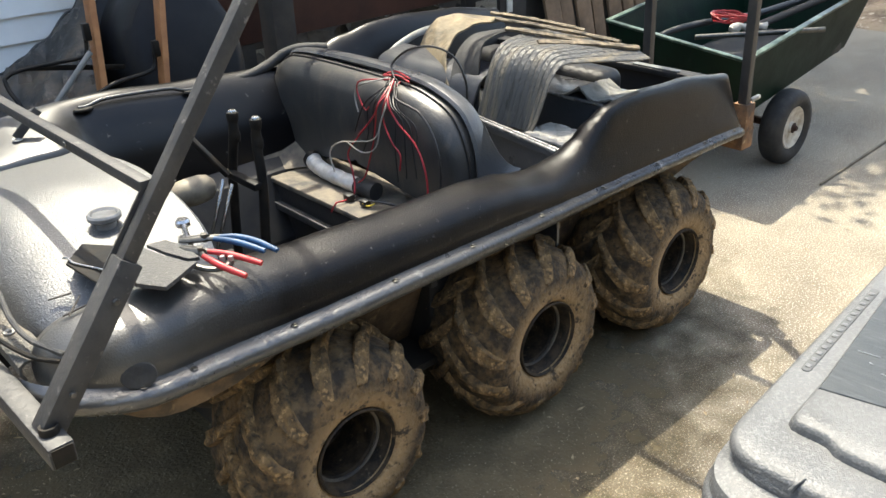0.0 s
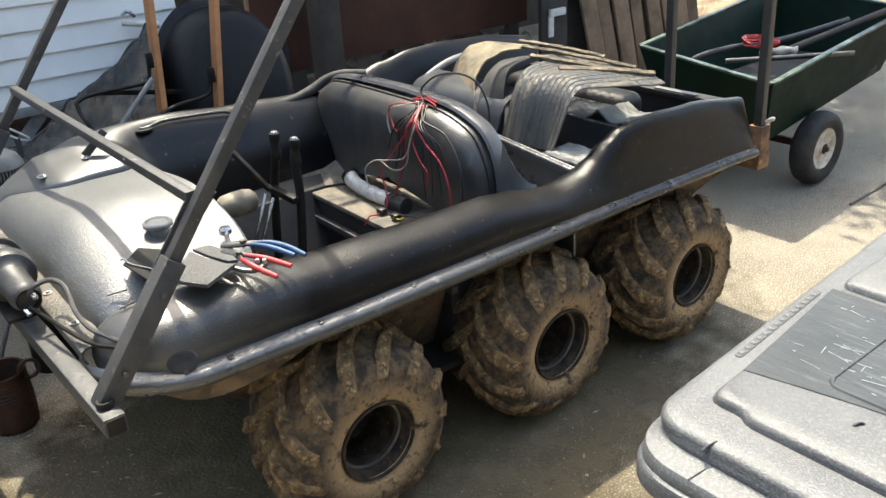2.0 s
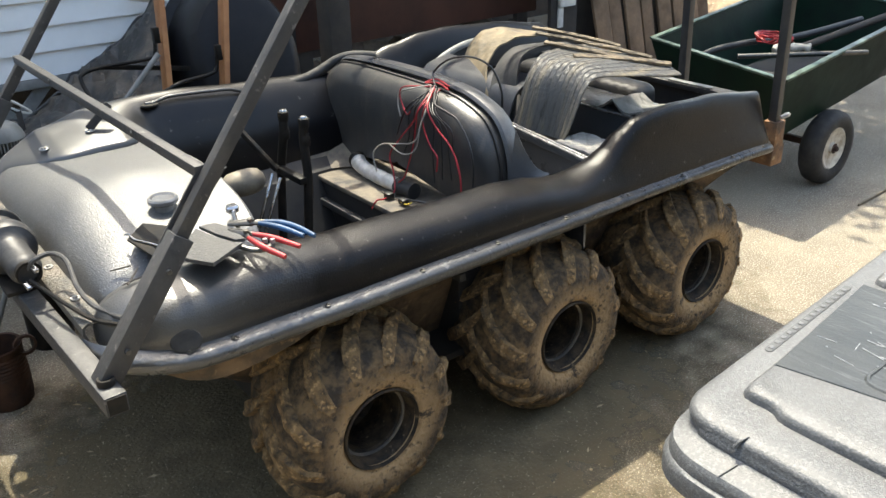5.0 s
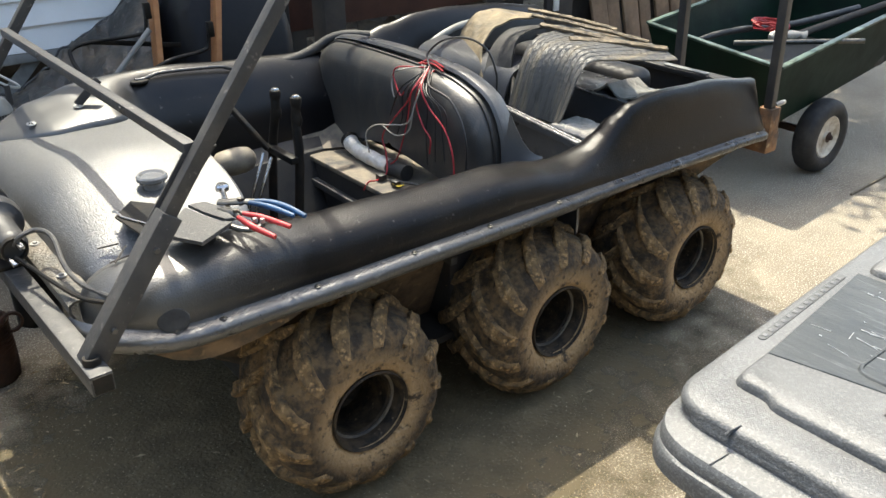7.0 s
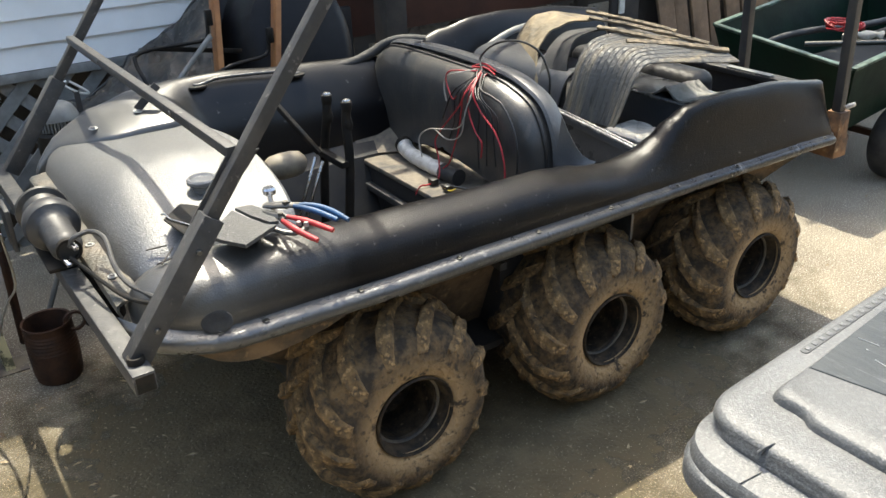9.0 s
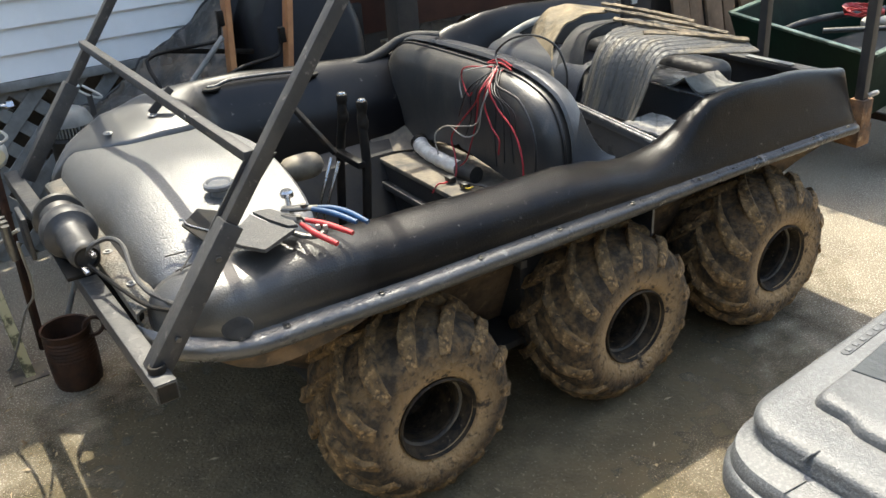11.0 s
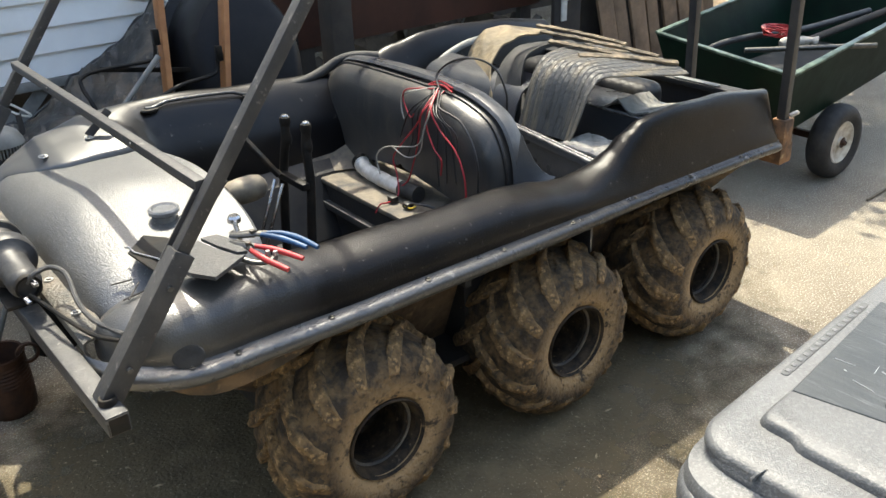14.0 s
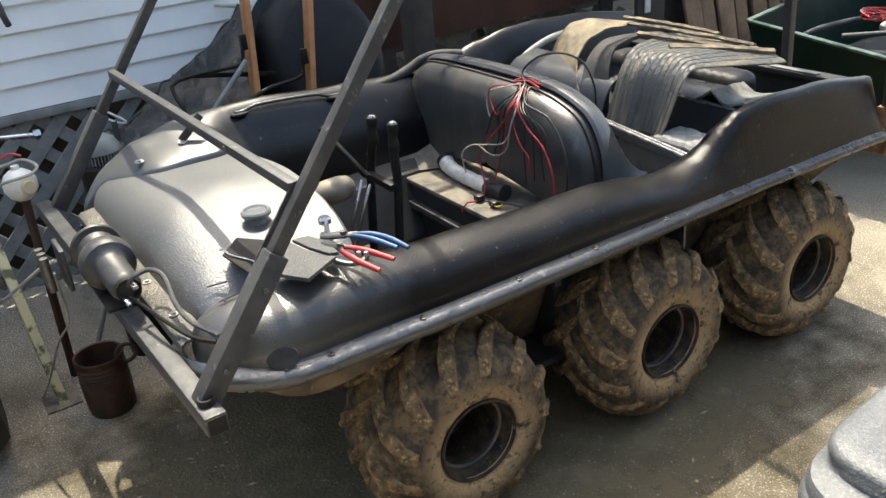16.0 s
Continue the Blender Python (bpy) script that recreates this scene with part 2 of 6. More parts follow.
M_GREEN_EDGE = material("worn_green_edge", (0.085, 0.13, 0.10), 0.4, second=(0.010, 0.03, 0.02), scale=9, mix_lo=0.42, mix_hi=0.55)
M_COVER = material("dusty_vinyl_cover", (0.032, 0.031, 0.029), 0.5, second=(0.105, 0.080, 0.055), scale=7, bump=0.5, bump_scale=30, mix_lo=0.46, mix_hi=0.66, fine=(0.16, 0.135, 0.10), fine_scale=34, fine_lo=0.60, fine_hi=0.70)
M_VENT = material("grey_vent_plastic", (0.17, 0.175, 0.165), 0.5, second=(0.125, 0.125, 0.115), scale=14)
M_CREAM = material("cream_plug", (0.62, 0.52, 0.33), 0.5)
M_JUNK = material("grey_scrap", (0.13, 0.115, 0.095), 0.85, second=(0.05, 0.042, 0.035), scale=9, bump=0.4)
M_LITTER = material("dry_leaf_bits", (0.38, 0.30, 0.19), 0.85, second=(0.16, 0.11, 0.06), scale=40)

M_BACKDROP = material("dark_backdrop", (0.05, 0.055, 0.03), 0.9, second=(0.11, 0.09, 0.055), scale=2.5, bump=0.5, bump_scale=8)
M_BARK = material("bark", (0.14, 0.11, 0.085), 0.9, second=(0.07, 0.055, 0.04), scale=12, bump=0.6)
M_LEAF = material("leaf_green", (0.06, 0.11, 0.03), 0.6, second=(0.09, 0.12, 0.04), scale=6, bump=0.0)

M_LEAFBED = material("fallen_leaf_litter", (0.34, 0.25, 0.155), 0.95, second=(0.13, 0.085, 0.05), scale=5, bump=1.0, bump_scale=26, mix_lo=0.42, mix_hi=0.62, fine=(0.56, 0.46, 0.33), fine_scale=16, fine_lo=0.55, fine_hi=0.66)

# Soil colour that also holds painted shade for the ground under the vehicle.
M_SOIL_SHADE = material("soil_and_shade", (0.092, 0.072, 0.038), 0.95, second=(0.155, 0.118, 0.064), scale=9, bump=1.0, bump_scale=80, fine=(0.50, 0.43, 0.30), fine_scale=150, fine_lo=0.63, fine_hi=0.68)


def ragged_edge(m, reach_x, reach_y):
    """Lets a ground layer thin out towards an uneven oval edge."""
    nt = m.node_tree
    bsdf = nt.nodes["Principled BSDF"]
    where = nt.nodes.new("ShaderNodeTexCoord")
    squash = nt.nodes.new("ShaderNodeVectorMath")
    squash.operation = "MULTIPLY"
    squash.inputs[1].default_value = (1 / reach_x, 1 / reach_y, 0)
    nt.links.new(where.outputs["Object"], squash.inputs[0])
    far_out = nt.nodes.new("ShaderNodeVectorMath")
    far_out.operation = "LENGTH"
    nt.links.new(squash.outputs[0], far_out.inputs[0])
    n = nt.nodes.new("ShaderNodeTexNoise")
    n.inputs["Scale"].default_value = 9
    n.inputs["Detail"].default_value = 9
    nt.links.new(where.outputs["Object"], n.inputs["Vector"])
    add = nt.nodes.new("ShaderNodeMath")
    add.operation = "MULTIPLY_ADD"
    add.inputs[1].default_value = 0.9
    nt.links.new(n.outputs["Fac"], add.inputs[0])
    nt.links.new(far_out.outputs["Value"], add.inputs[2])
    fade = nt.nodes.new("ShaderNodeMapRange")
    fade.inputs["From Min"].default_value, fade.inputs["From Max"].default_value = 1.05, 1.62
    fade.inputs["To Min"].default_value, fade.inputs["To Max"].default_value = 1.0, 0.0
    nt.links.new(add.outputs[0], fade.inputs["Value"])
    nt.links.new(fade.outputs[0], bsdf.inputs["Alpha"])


ragged_edge(M_SOIL_SHADE, 1.40, 0.90)

M_RUSTED = material("rust_stained_steel", (0.23, 0.115, 0.05), 0.8, second=(0.075, 0.045, 0.028), scale=11, bump=0.5, mix_lo=0.42, mix_hi=0.6, fine=(0.36, 0.24, 0.13), fine_scale=34, fine_lo=0.6, fine_hi=0.7)
M_RED_WIRE = material("red_wire", (0.36, 0.022, 0.03), 0.4, scale=30)

# ---- mesh helpers ----


def mesh_object(name, bm, mat, smooth=True):
    bmesh.ops.recalc_face_normals(bm, faces=bm.faces)
    data = bpy.data.meshes.new(name)
    bm.to_mesh(data)
    bm.free()
    if smooth:
        data.polygons.foreach_set("use_smooth", [True] * len(data.polygons))
        data.set_sharp_from_angle(angle=radians(38))
    data.materials.append(mat)
    return new(name, data)


def part(name, bm, mat, parent, label="", smooth=True):
    """One mesh object under a thing or under a part; its coordinates are the parent's own."""
    ob = mesh_object(name, bm, mat, smooth)
    ob.parent = parent
    if label:
        ob["label"] = label
    return ob


def thing(name, label, category, group="", kind="", at=(0, 0, 0), turn=0.0):
    ob = new(name)
    ob.empty_display_size = 0.1
    ob.matrix_world = pose(*at, 0, 0, turn)
    return tagged(ob, label, category, group, kind)


def box(lo, hi, bevel=0.0, segments=2, bm=None):
    own = bm is None
    bm = bm or bmesh.new()
    made = bmesh.ops.create_cube(bm, size=1.0)["verts"]
    for v in made:
        v.co = Vector([lo[i] + (v.co[i] + 0.5) * (hi[i] - lo[i]) for i in range(3)])
    if bevel and own:
        bmesh.ops.bevel(bm, geom=bm.edges[:], offset=bevel, segments=segments, affect="EDGES", profile=0.5)
    return bm


def beam(a, b, w, h, bevel=0.002, up=(0, 0, 1), bm=None):
    """A squared bar from a to b, w wide and h high."""
    bm2 = bmesh.new()
    a, b = Vector(a), Vector(b)
    length = (b - a).length
    bmesh.ops.create_cube(bm2, size=1.0)
    for v in bm2.verts:
        v.co = Vector((v.co.x * w, v.co.y * h, (v.co.z + 0.5) * length))
    if bevel:
        bmesh.ops.bevel(bm2, geom=bm2.edges[:], offset=bevel, segments=2, affect="EDGES", profile=0.5)
    z = (b - a).normalized()
    x = Vector(up).cross(z)
    x = x.normalized() if x.length > 1e-4 else Vector((1, 0, 0))
    y = z.cross(x)
    m = Matrix.Translation(a) @ Matrix((x, y, z)).transposed().to_4x4()
    bm2.transform(m)
    if bm is None:
        return bm2
    append(bm, bm2)
    return bm


def append(bm, other):
    tmp = bpy.data.meshes.new("tmp")
    other.to_mesh(tmp)
    other.free()
    bm.from_mesh(tmp)
    bpy.data.meshes.remove(tmp)


def catmull(points, per=8, closed=False):
    pts = [Vector(p) for p in points]
    n = len(pts)
    out = []
    for i in range(n if closed else n - 1):
        p1, p2 = pts[i], pts[(i + 1) % n]
        p0 = pts[(i - 1) % n] if closed or i else p1 * 2 - p2
        p3 = pts[(i + 2) % n] if closed or i + 2 < n else p2 * 2 - p1
        for k in range(per):
            t = k / per
            out.append(0.5 * ((2 * p1) + (p2 - p0) * t + (2 * p0 - 5 * p1 + 4 * p2 - p3) * t * t + (3 * p1 - p0 - 3 * p2 + p3) * t ** 3))
    if not closed:
        out.append(pts[-1])
    return out


def tube(points, radius, sides=8, per=8, smooth_path=True, bm=None, flat=1.0):
    """A round cord, pipe or wire along points; radius may be a function of 0..1."""
    path = catmull(points, per) if smooth_path else [Vector(p) for p in points]
    bm = bm or bmesh.new()
    rings, normal = [], None
    for i, p in enumerate(path):
        ahead = (path[min(i + 1, len(path) - 1)] - path[max(i - 1, 0)]).normalized()
        if normal is None:
            normal = ahead.orthogonal().normalized()
        normal = (normal - ahead * normal.dot(ahead)).normalized()
        side = ahead.cross(normal)
        r = radius(i / (len(path) - 1)) if callable(radius) else radius
        rings.append([bm.verts.new(p + r * (math.cos(a) * normal + flat * math.sin(a) * side)) for a in [2 * math.pi * k / sides for k in range(sides)]])
    for r0, r1 in zip(rings, rings[1:]):
        for k in range(sides):
            bm.faces.new((r0[k], r0[(k + 1) % sides], r1[(k + 1) % sides], r1[k]))
    bm.faces.new(rings[0][::-1])
    bm.faces.new(rings[-1])
    return bm


def lathe(profile, axis="z", sides=32, at=(0, 0, 0), bm=None, closed=False):
    """Turns (radius, height) pairs round an axis through at."""
    bm = bm or bmesh.new()
    rings = []
    for r, h in profile:
        ring = []
        for k in range(sides):
            a = 2 * math.pi * k / sides
            c, s_ = r * math.cos(a), r * math.sin(a)
            co = {"z": (c, s_, h), "y": (c, h, s_), "x": (h, c, s_)}[axis]
            ring.append(bm.verts.new(Vector(at) + Vector(co)))
        rings.append(ring)
    pairs = list(zip(rings, rings[1:])) + ([(rings[-1], rings[0])] if closed else [])
    for r0, r1 in pairs:
        for k in range(sides):
            bm.faces.new((r0[k], r0[(k + 1) % sides], r1[(k + 1) % sides], r1[k]))
    bmesh.ops.remove_doubles(bm, verts=bm.verts, dist=1e-6)
    return bm


def skin(rows, thick=0.0, close_u=False, bm=None):
    """A sheet over rows of points; thick gives it a second face along its normals."""
    own = bmesh.new()
    grid = [[own.verts.new(p) for p in row] for row in rows]
    pairs = list(zip(grid, grid[1:])) + ([(grid[-1], grid[0])] if close_u else [])
    for a, b in pairs:
        for k in range(len(a) - 1):
            own.faces.new((a[k], a[k + 1], b[k + 1], b[k]))
    bmesh.ops.recalc_face_normals(own, faces=own.faces)
    if thick:
        bmesh.ops.solidify(own, geom=own.faces[:], thickness=thick)
    if bm is None:
        return own
    append(bm, own)
    return bm


def lerp(table, x):
    """Smoothly reads a table of (x, value)."""
    if x <= table[0][0]:
        return table[0][1]
    for (x0, v0), (x1, v1) in zip(table, table[1:]):
        if x <= x1:
            t = (x - x0) / (x1 - x0)
            t = t * t * (3 - 2 * t)
            return v0 + (v1 - v0) * t
    return table[-1][1]


# ---- ground and house ----
YC = 0.59                 # the vehicle's centre line
ground_bm = bmesh.new()
bmesh.ops.create_grid(ground_bm, x_segments=2, y_segments=2, size=400)
ground = mesh_object("ground", ground_bm, M_CONCRETE, False)
tagged(ground, "exposed-aggregate concrete driveway with stains and dark joints", "ground", kind="structure")
joint = mesh_object("expansion_joint", beam((2.80, 0.211, 0.002), (5.6, 0.285, 0.002), 0.009, 0.02, 0, bm=None), M_JOINT, False)
tagged(joint, "dark recessed joint between two driveway slabs", "joint", kind="structure")
crack = mesh_object("slab_crack", tube([(2.62, 0.245, 0.0), (2.80, 0.335, 0.001), (2.95, 0.325, 0.001), (3.15, 0.345, 0.001), (3.6, 0.335, 0.001), (4.4, 0.37, 0.0)], 0.005, 6, 6, flat=0.4), M_JOINT)
tagged(crack, "ragged dark crack beside the slab joint", "crack", kind="structure")
rows = []
for i in range(41):
    u = i / 40
    row = []
    for j in range(61):
        y = -8.0 + 20.0 * j / 60
        x = 5.75 + 0.35 * noise.noise((y * 0.5, 3.0, 0.0)) + 5.5 * u
        row.append(Vector((x, y, -0.02 + 1.9 * u ** 1.15 + 0.10 * noise.noise((x * 1.3, y * 1.3, 2.0)) * min(1.0, u * 8) + 0.05 * noise.noise((x * 5, y * 5, 7.0)) * min(1.0, u * 8))))
    rows.append(row)
bank = mesh_object("leaf_bank", skin(rows), M_LEAFBED)
tagged(bank, "bank covered in dry fallen leaves beyond the driveway", "bank", kind="structure")

WALL_Y = 2.25
wall = mesh_object("wall_house", box((-4.2, WALL_Y + 0.02, 0.74), (0.58, WALL_Y + 0.2, 3.28)), M_SIDING, False)
tagged(wall, "house wall clad in white horizontal lap siding", "wall", kind="structure")
prof = [(0.0, 0.0), (-0.016, 0.0), (-0.015, 0.008), (-0.002, 0.1005), (0.0, 0.1005)]
lap_bm = skin([[Vector((x, WALL_Y + 0.018 + dy, dz)) for dy, dz in prof] for x in (-4.2, 0.58)])
lap_ob = part("siding_board", lap_bm, M_SIDING, wall, smooth=False)
lap_ob.location.z = 0.755
for i in range(1, 25):
    o = lap_ob.copy()
    scene.collection.objects.link(o)
    o.location.z = 0.755 + 0.0985 * i
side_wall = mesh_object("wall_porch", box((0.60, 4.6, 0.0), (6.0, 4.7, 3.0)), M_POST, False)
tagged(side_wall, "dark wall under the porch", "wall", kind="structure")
# Unseen deck overhead, added so its shade covers the space behind.
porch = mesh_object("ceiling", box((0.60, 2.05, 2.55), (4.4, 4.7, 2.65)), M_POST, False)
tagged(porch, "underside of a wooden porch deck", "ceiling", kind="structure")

# Unseen dark walls added behind the camera to cut sky light and reflections.
backdrop = mesh_object("backdrop", box((-14, -7.2, 0.0), (16, -7.0, 4.2)), M_BACKDROP, False)
tagged(backdrop, "unseen dark backdrop across the driveway, cutting sky light", "backdrop", kind="structure")
backdrop = mesh_object("backdrop", box((-9.2, -7.0, 0.0), (-9.0, 9.0, 4.2)), M_BACKDROP, False)
tagged(backdrop, "unseen dark backdrop beside the house, cutting sky light", "backdrop", kind="structure")


def leafy_tree(at, height, spread, count, seed, shift):
    """Tapered trunk and limbs with a crown of small leaves in clumps."""
    root = thing("tree", "broad leafy tree shading the cart", "tree", at=at)
    r = random.Random(seed)
    part("trunk", tube([(0, 0, 0), (0.05, 0.03, height * 0.3), (-0.05, 0.1, height * 0.62), (0.0, 0.1, height * 0.9)], lambda u: 0.17 * (1 - 0.8 * u), 12, 6), M_BARK, root)
    clumps = []
    for k in range(11):
        a, up = 2.4 * k, height * r.uniform(0.5, 0.8)
        tip = Vector((shift[0] + spread * r.uniform(0.45, 1.0) * math.cos(a), shift[1] + spread * r.uniform(0.45, 1.0) * math.sin(a), up + r.uniform(0.2, 0.9)))
        base = Vector((0, 0.06, up * 0.72))
        part("limb", tube([base, base.lerp(tip, 0.5) + Vector((0, 0, 0.12)), tip], lambda u: 0.06 * (1 - 0.85 * u), 8, 5), M_BARK, root)
        clumps += [base.lerp(tip, f) + Vector((r.uniform(-0.3, 0.3), r.uniform(-0.3, 0.3), r.uniform(-0.1, 0.3))) for f in (0.55, 0.75, 0.9, 1.0)]
    verts, faces = [], []
    for k in range(count):
        c = r.choice(clumps)
        p = c + Vector((r.gauss(0, 0.30), r.gauss(0, 0.30), r.gauss(0, 0.18)))
        m = pose(p.x, p.y, p.z, r.uniform(-60, 60), r.uniform(-60, 60), r.uniform(0, 360))
        L, w = r.uniform(0.05, 0.09), r.uniform(0.02, 0.04)
        i = len(verts)
        verts += [m @ Vector(q) for q in ((-L, 0, 0), (0, -w, 0.008), (L, 0, 0), (0, w, 0.008))]
        faces.append((i, i + 1, i + 2, i + 3))
    data = bpy.data.meshes.new("crown")
    data.from_pydata(verts, [], faces)
    data.materials.append(M_LEAF)
    crown = new("crown", data)
    crown.parent = root
    crown["kind"] = "stuff"
    return root


leafy_tree((5.2, 5.6, 0.0), 5.6, 2.2, 24000, 3, (0.1, -3.2))

# lattice skirt under the siding
lattice = thing("lattice_skirt", "grey-white diagonal lattice skirt below the siding", "lattice", kind="structure")
slat = None
for layer, sgn in ((0, 1), (1, -1)):
    for i in range(26):
        x = -3.6 + 0.145 * i
        if slat is None:
            slat = part("slat", box((-0.026, 0.0, -0.60), (0.026, 0.007, 0.60), 0.001, 1), M_LATTICE, lattice, smooth=False)
            o = slat
        else:
            o = slat.copy()
            scene.collection.objects.link(o)
        o.matrix_basis = pose(x, WALL_Y + 0.02 + 0.009 * layer, 0.37, 0, 45 * sgn, 0)
part("top_rail", box((-4.2, WALL_Y - 0.002, 0.715), (0.58, WALL_Y + 0.018, 0.752), 0.002), M_LATTICE, lattice)
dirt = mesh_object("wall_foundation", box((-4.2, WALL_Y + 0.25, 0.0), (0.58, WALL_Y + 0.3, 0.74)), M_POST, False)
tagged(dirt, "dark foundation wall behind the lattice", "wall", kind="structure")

# ---- the vehicle ----
vehicle = thing("amphibious_vehicle", "black six-wheeled amphibious vehicle with open cockpit and muddy tyres", "vehicle")
FLANGE = [(-0.55, 0.682), (-0.3, 0.672), (0.0, 0.665), (0.9, 0.657), (1.4, 0.652), (1.7, 0.642)]
CREST_Z = [(-0.42, 0.808), (-0.3, 0.810), (0.0, 0.786), (0.3, 0.776), (0.459, 0.775), (0.554, 0.765), (0.65, 0.747), (0.70, 0.741), (0.76, 0.748), (0.81, 0.759), (0.86, 0.781), (0.924, 0.823), (0.975, 0.848), (1.05, 0.858), (1.125, 0.860), (1.3, 0.850), (1.68, 0.806)]
CREST_Y = [(-0.55, 0.13), (-0.42, 0.115), (-0.2, 0.10), (0.6, 0.095), (1.0, 0.075), (1.6, 0.085), (1.68, 0.09)]
INNER_Z = [(-0.55, 0.772), (-0.19, 0.772), (-0.12, 0.60), (0.62, 0.60), (0.75, 0.60), (1.68, 0.58)]
CREST_FAR = [(-0.56, 0.790), (-0.46, 0.836), (-0.36, 0.874), (-0.24, 0.900), (-0.115, 0.908), (0.013, 0.908), (0.29, 0.886), (0.5, 0.874), (0.62, 0.868), (0.72, 0.876), (0.86, 0.920), (1.0, 0.944), (1.12, 0.948), (1.3, 0.938), (1.68, 0.894)]
JOINT_FAR = [(-0.56, 0.09), (-0.50, 0.12), (-0.463, 0.165), (-0.40, 0.235), (-0.36, 0.268), (-0.19, 0.290), (-0.13, 0.25), (-0.08, 0.19)]
TAIL_X = 1.605
NOSE_X, NOSE_R = -0.40, 0.158


def side(y, far):
    return 2 * YC - y if far else y


def nose(x):
    d = max(0.0, NOSE_X - x) / NOSE_R
    return math.sqrt(max(0.0, 1 - d * d))


def tail(x):
    d = max(0.0, x - TAIL_X + 0.035) / 0.035
    return 1 - math.sqrt(max(0.0, 1 - min(d, 1) ** 2))


def edge_y(x):
    return 0.17 * (1 - nose(x)) + 0.02 * tail(x)


def gunwale(far):
    """Rows of points across the side rail, from the seam over the crest to its inner foot."""
    rows = []
    xs = [NOSE_X - NOSE_R * math.sin(radians(a)) for a in (89.5, 85, 79, 72, 64, 55, 45, 34, 22, 10)] + [-0.38 + 0.03 * i for i in range(65)] + [TAIL_X - 0.03, TAIL_X - 0.015, TAIL_X - 0.006, TAIL_X]
    for x in xs:
        e = nose(x)
        zf, ye = lerp(FLANGE, x), 0.02 * tail(x)
        rise = lerp([(0.66, 0.0), (1.02, 1.0)], x)
        zi = lerp(INNER_Z, x)
        if far:
            zc, yc = lerp(CREST_FAR, x), lerp(CREST_Y, x) - 0.045 * (1 - rise)
            inner = max(lerp(JOINT_FAR, x), yc + 0.03) if x < -0.08 else yc + 0.135 - 0.045 * rise
            drop = lerp([(-0.5, 0.018), (-0.36, 0.036), (-0.24, 0.052), (-0.15, 0.055)], x)
            roll = lerp([(-0.20, 0.0), (-0.02, 1.0)], x)
            deep = zc - zi - 0.02
            flat_z = [zc, zc - 0.36 * drop, zc - 0.9 * drop, zc - drop - 0.012, min(zi, zc - drop - 0.05)]
            round_z = [zc, zc - 0.14 * deep, zc - 0.50 * deep, zc - 0.80 * deep, zi]
            across = [(yc + f * (inner - yc), a + (b - a) * roll) for f, a, b in zip((0.0, 0.42, 0.85, 0.97, 1.0), flat_z, round_z)]
        else:
            zc, yc = lerp(CREST_Z, x), lerp(CREST_Y, x)
            across = [(yc, zc), (yc + 0.0425 - 0.020 * rise, zc - 0.012 + 0.006 * rise), (yc + 0.068 - 0.034 * rise, zc - 0.32 * (zc - zi) - 0.01 + 0.05 * rise), (yc + 0.085 - 0.045 * rise, zi)]
        low = [(ye, zf), (ye + 0.003, zf + 0.02), (ye + 0.004 + 0.026 * rise, zf + (0.42 + 0.04 * rise) * (zc - zf)), (ye + (0.30 + 0.46 * rise) * (yc - ye), zf + (0.80 + 0.12 * rise) * (zc - zf))]
        pivot = 0.10 if far else 0.17
        pts = [(pivot + (y - pivot) * e, zf + (z - zf) * e ** 0.6) for y, z in low + across]
        rows.append(catmull([(x, side(y, far), z) for y, z in pts], 5))
    return rows


def rail_z(rows, x, y):
    """Height of the side rail's surface at a place on it."""
    row = min(rows, key=lambda r: abs(r[0].x - x))
    half = row[len(row) // 3:]
    return max(p.z for p in sorted(half, key=lambda p: abs(p.y - y))[:2])


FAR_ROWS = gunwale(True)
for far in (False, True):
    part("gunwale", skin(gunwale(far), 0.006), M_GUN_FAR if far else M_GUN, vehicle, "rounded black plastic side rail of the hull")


def hood_z(x, y):
    u = min(1.05, abs(y - YC) / (YC - 0.185))
    edge = 0.045 * u ** 14 if y < YC else 0.0
    swell = 0.022 * math.exp(-((x + 0.32) / 0.13) ** 2 - ((y - 0.58) / 0.17) ** 2)
    return 0.846 - 0.030 * u ** 2 - edge + swell + 0.05 * (x + 0.30) * (1 - 0.5 * u)


def cowl_x(y):
    u = min(1.0, abs(y - YC) / (YC - 0.185))
    return -0.125 - 0.045 * u * u


rows = []
for i in range(49):
    y = 0.18 + 0.93 * i / 48
    u = min(1.0, abs(y - YC) / (YC - 0.18))
    back = 0.035 * u ** 8 if y < YC else 0.03 * max(0.0, (y - 1.0) / 0.11) ** 2
    z0 = hood_z(-0.40 + back, y)
    pts = [Vector((x + back, y, z)) for x, z in [(-0.540, 0.730), (-0.537, 0.745), (-0.528, 0.745 + 0.30 * (z0 - 0.745)), (-0.512, 0.745 + 0.56 * (z0 - 0.745)), (-0.488, 0.745 + 0.78 * (z0 - 0.745)), (-0.455, 0.745 + 0.93 * (z0 - 0.745)), (-0.425, z0 - 0.0015)]]
    xb = cowl_x(y)
    for k in range(9):
        x = -0.40 + back + (xb + 0.40 - back) * k / 8
        pts.append(Vector((x, y, hood_z(x, y) + 0.002 * noise.noise((x * 9, y * 9, 3)))))
    pts += [Vector((xb + 0.008, y, hood_z(xb, y) - 0.008)), Vector((xb + 0.010, y, hood_z(xb, y) - 0.05))]
    rows.append(pts)
part("hood", skin(rows, 0.006), M_HOOD, vehicle, "gritty sprayed black hood with worn dusty patches")
rows = []
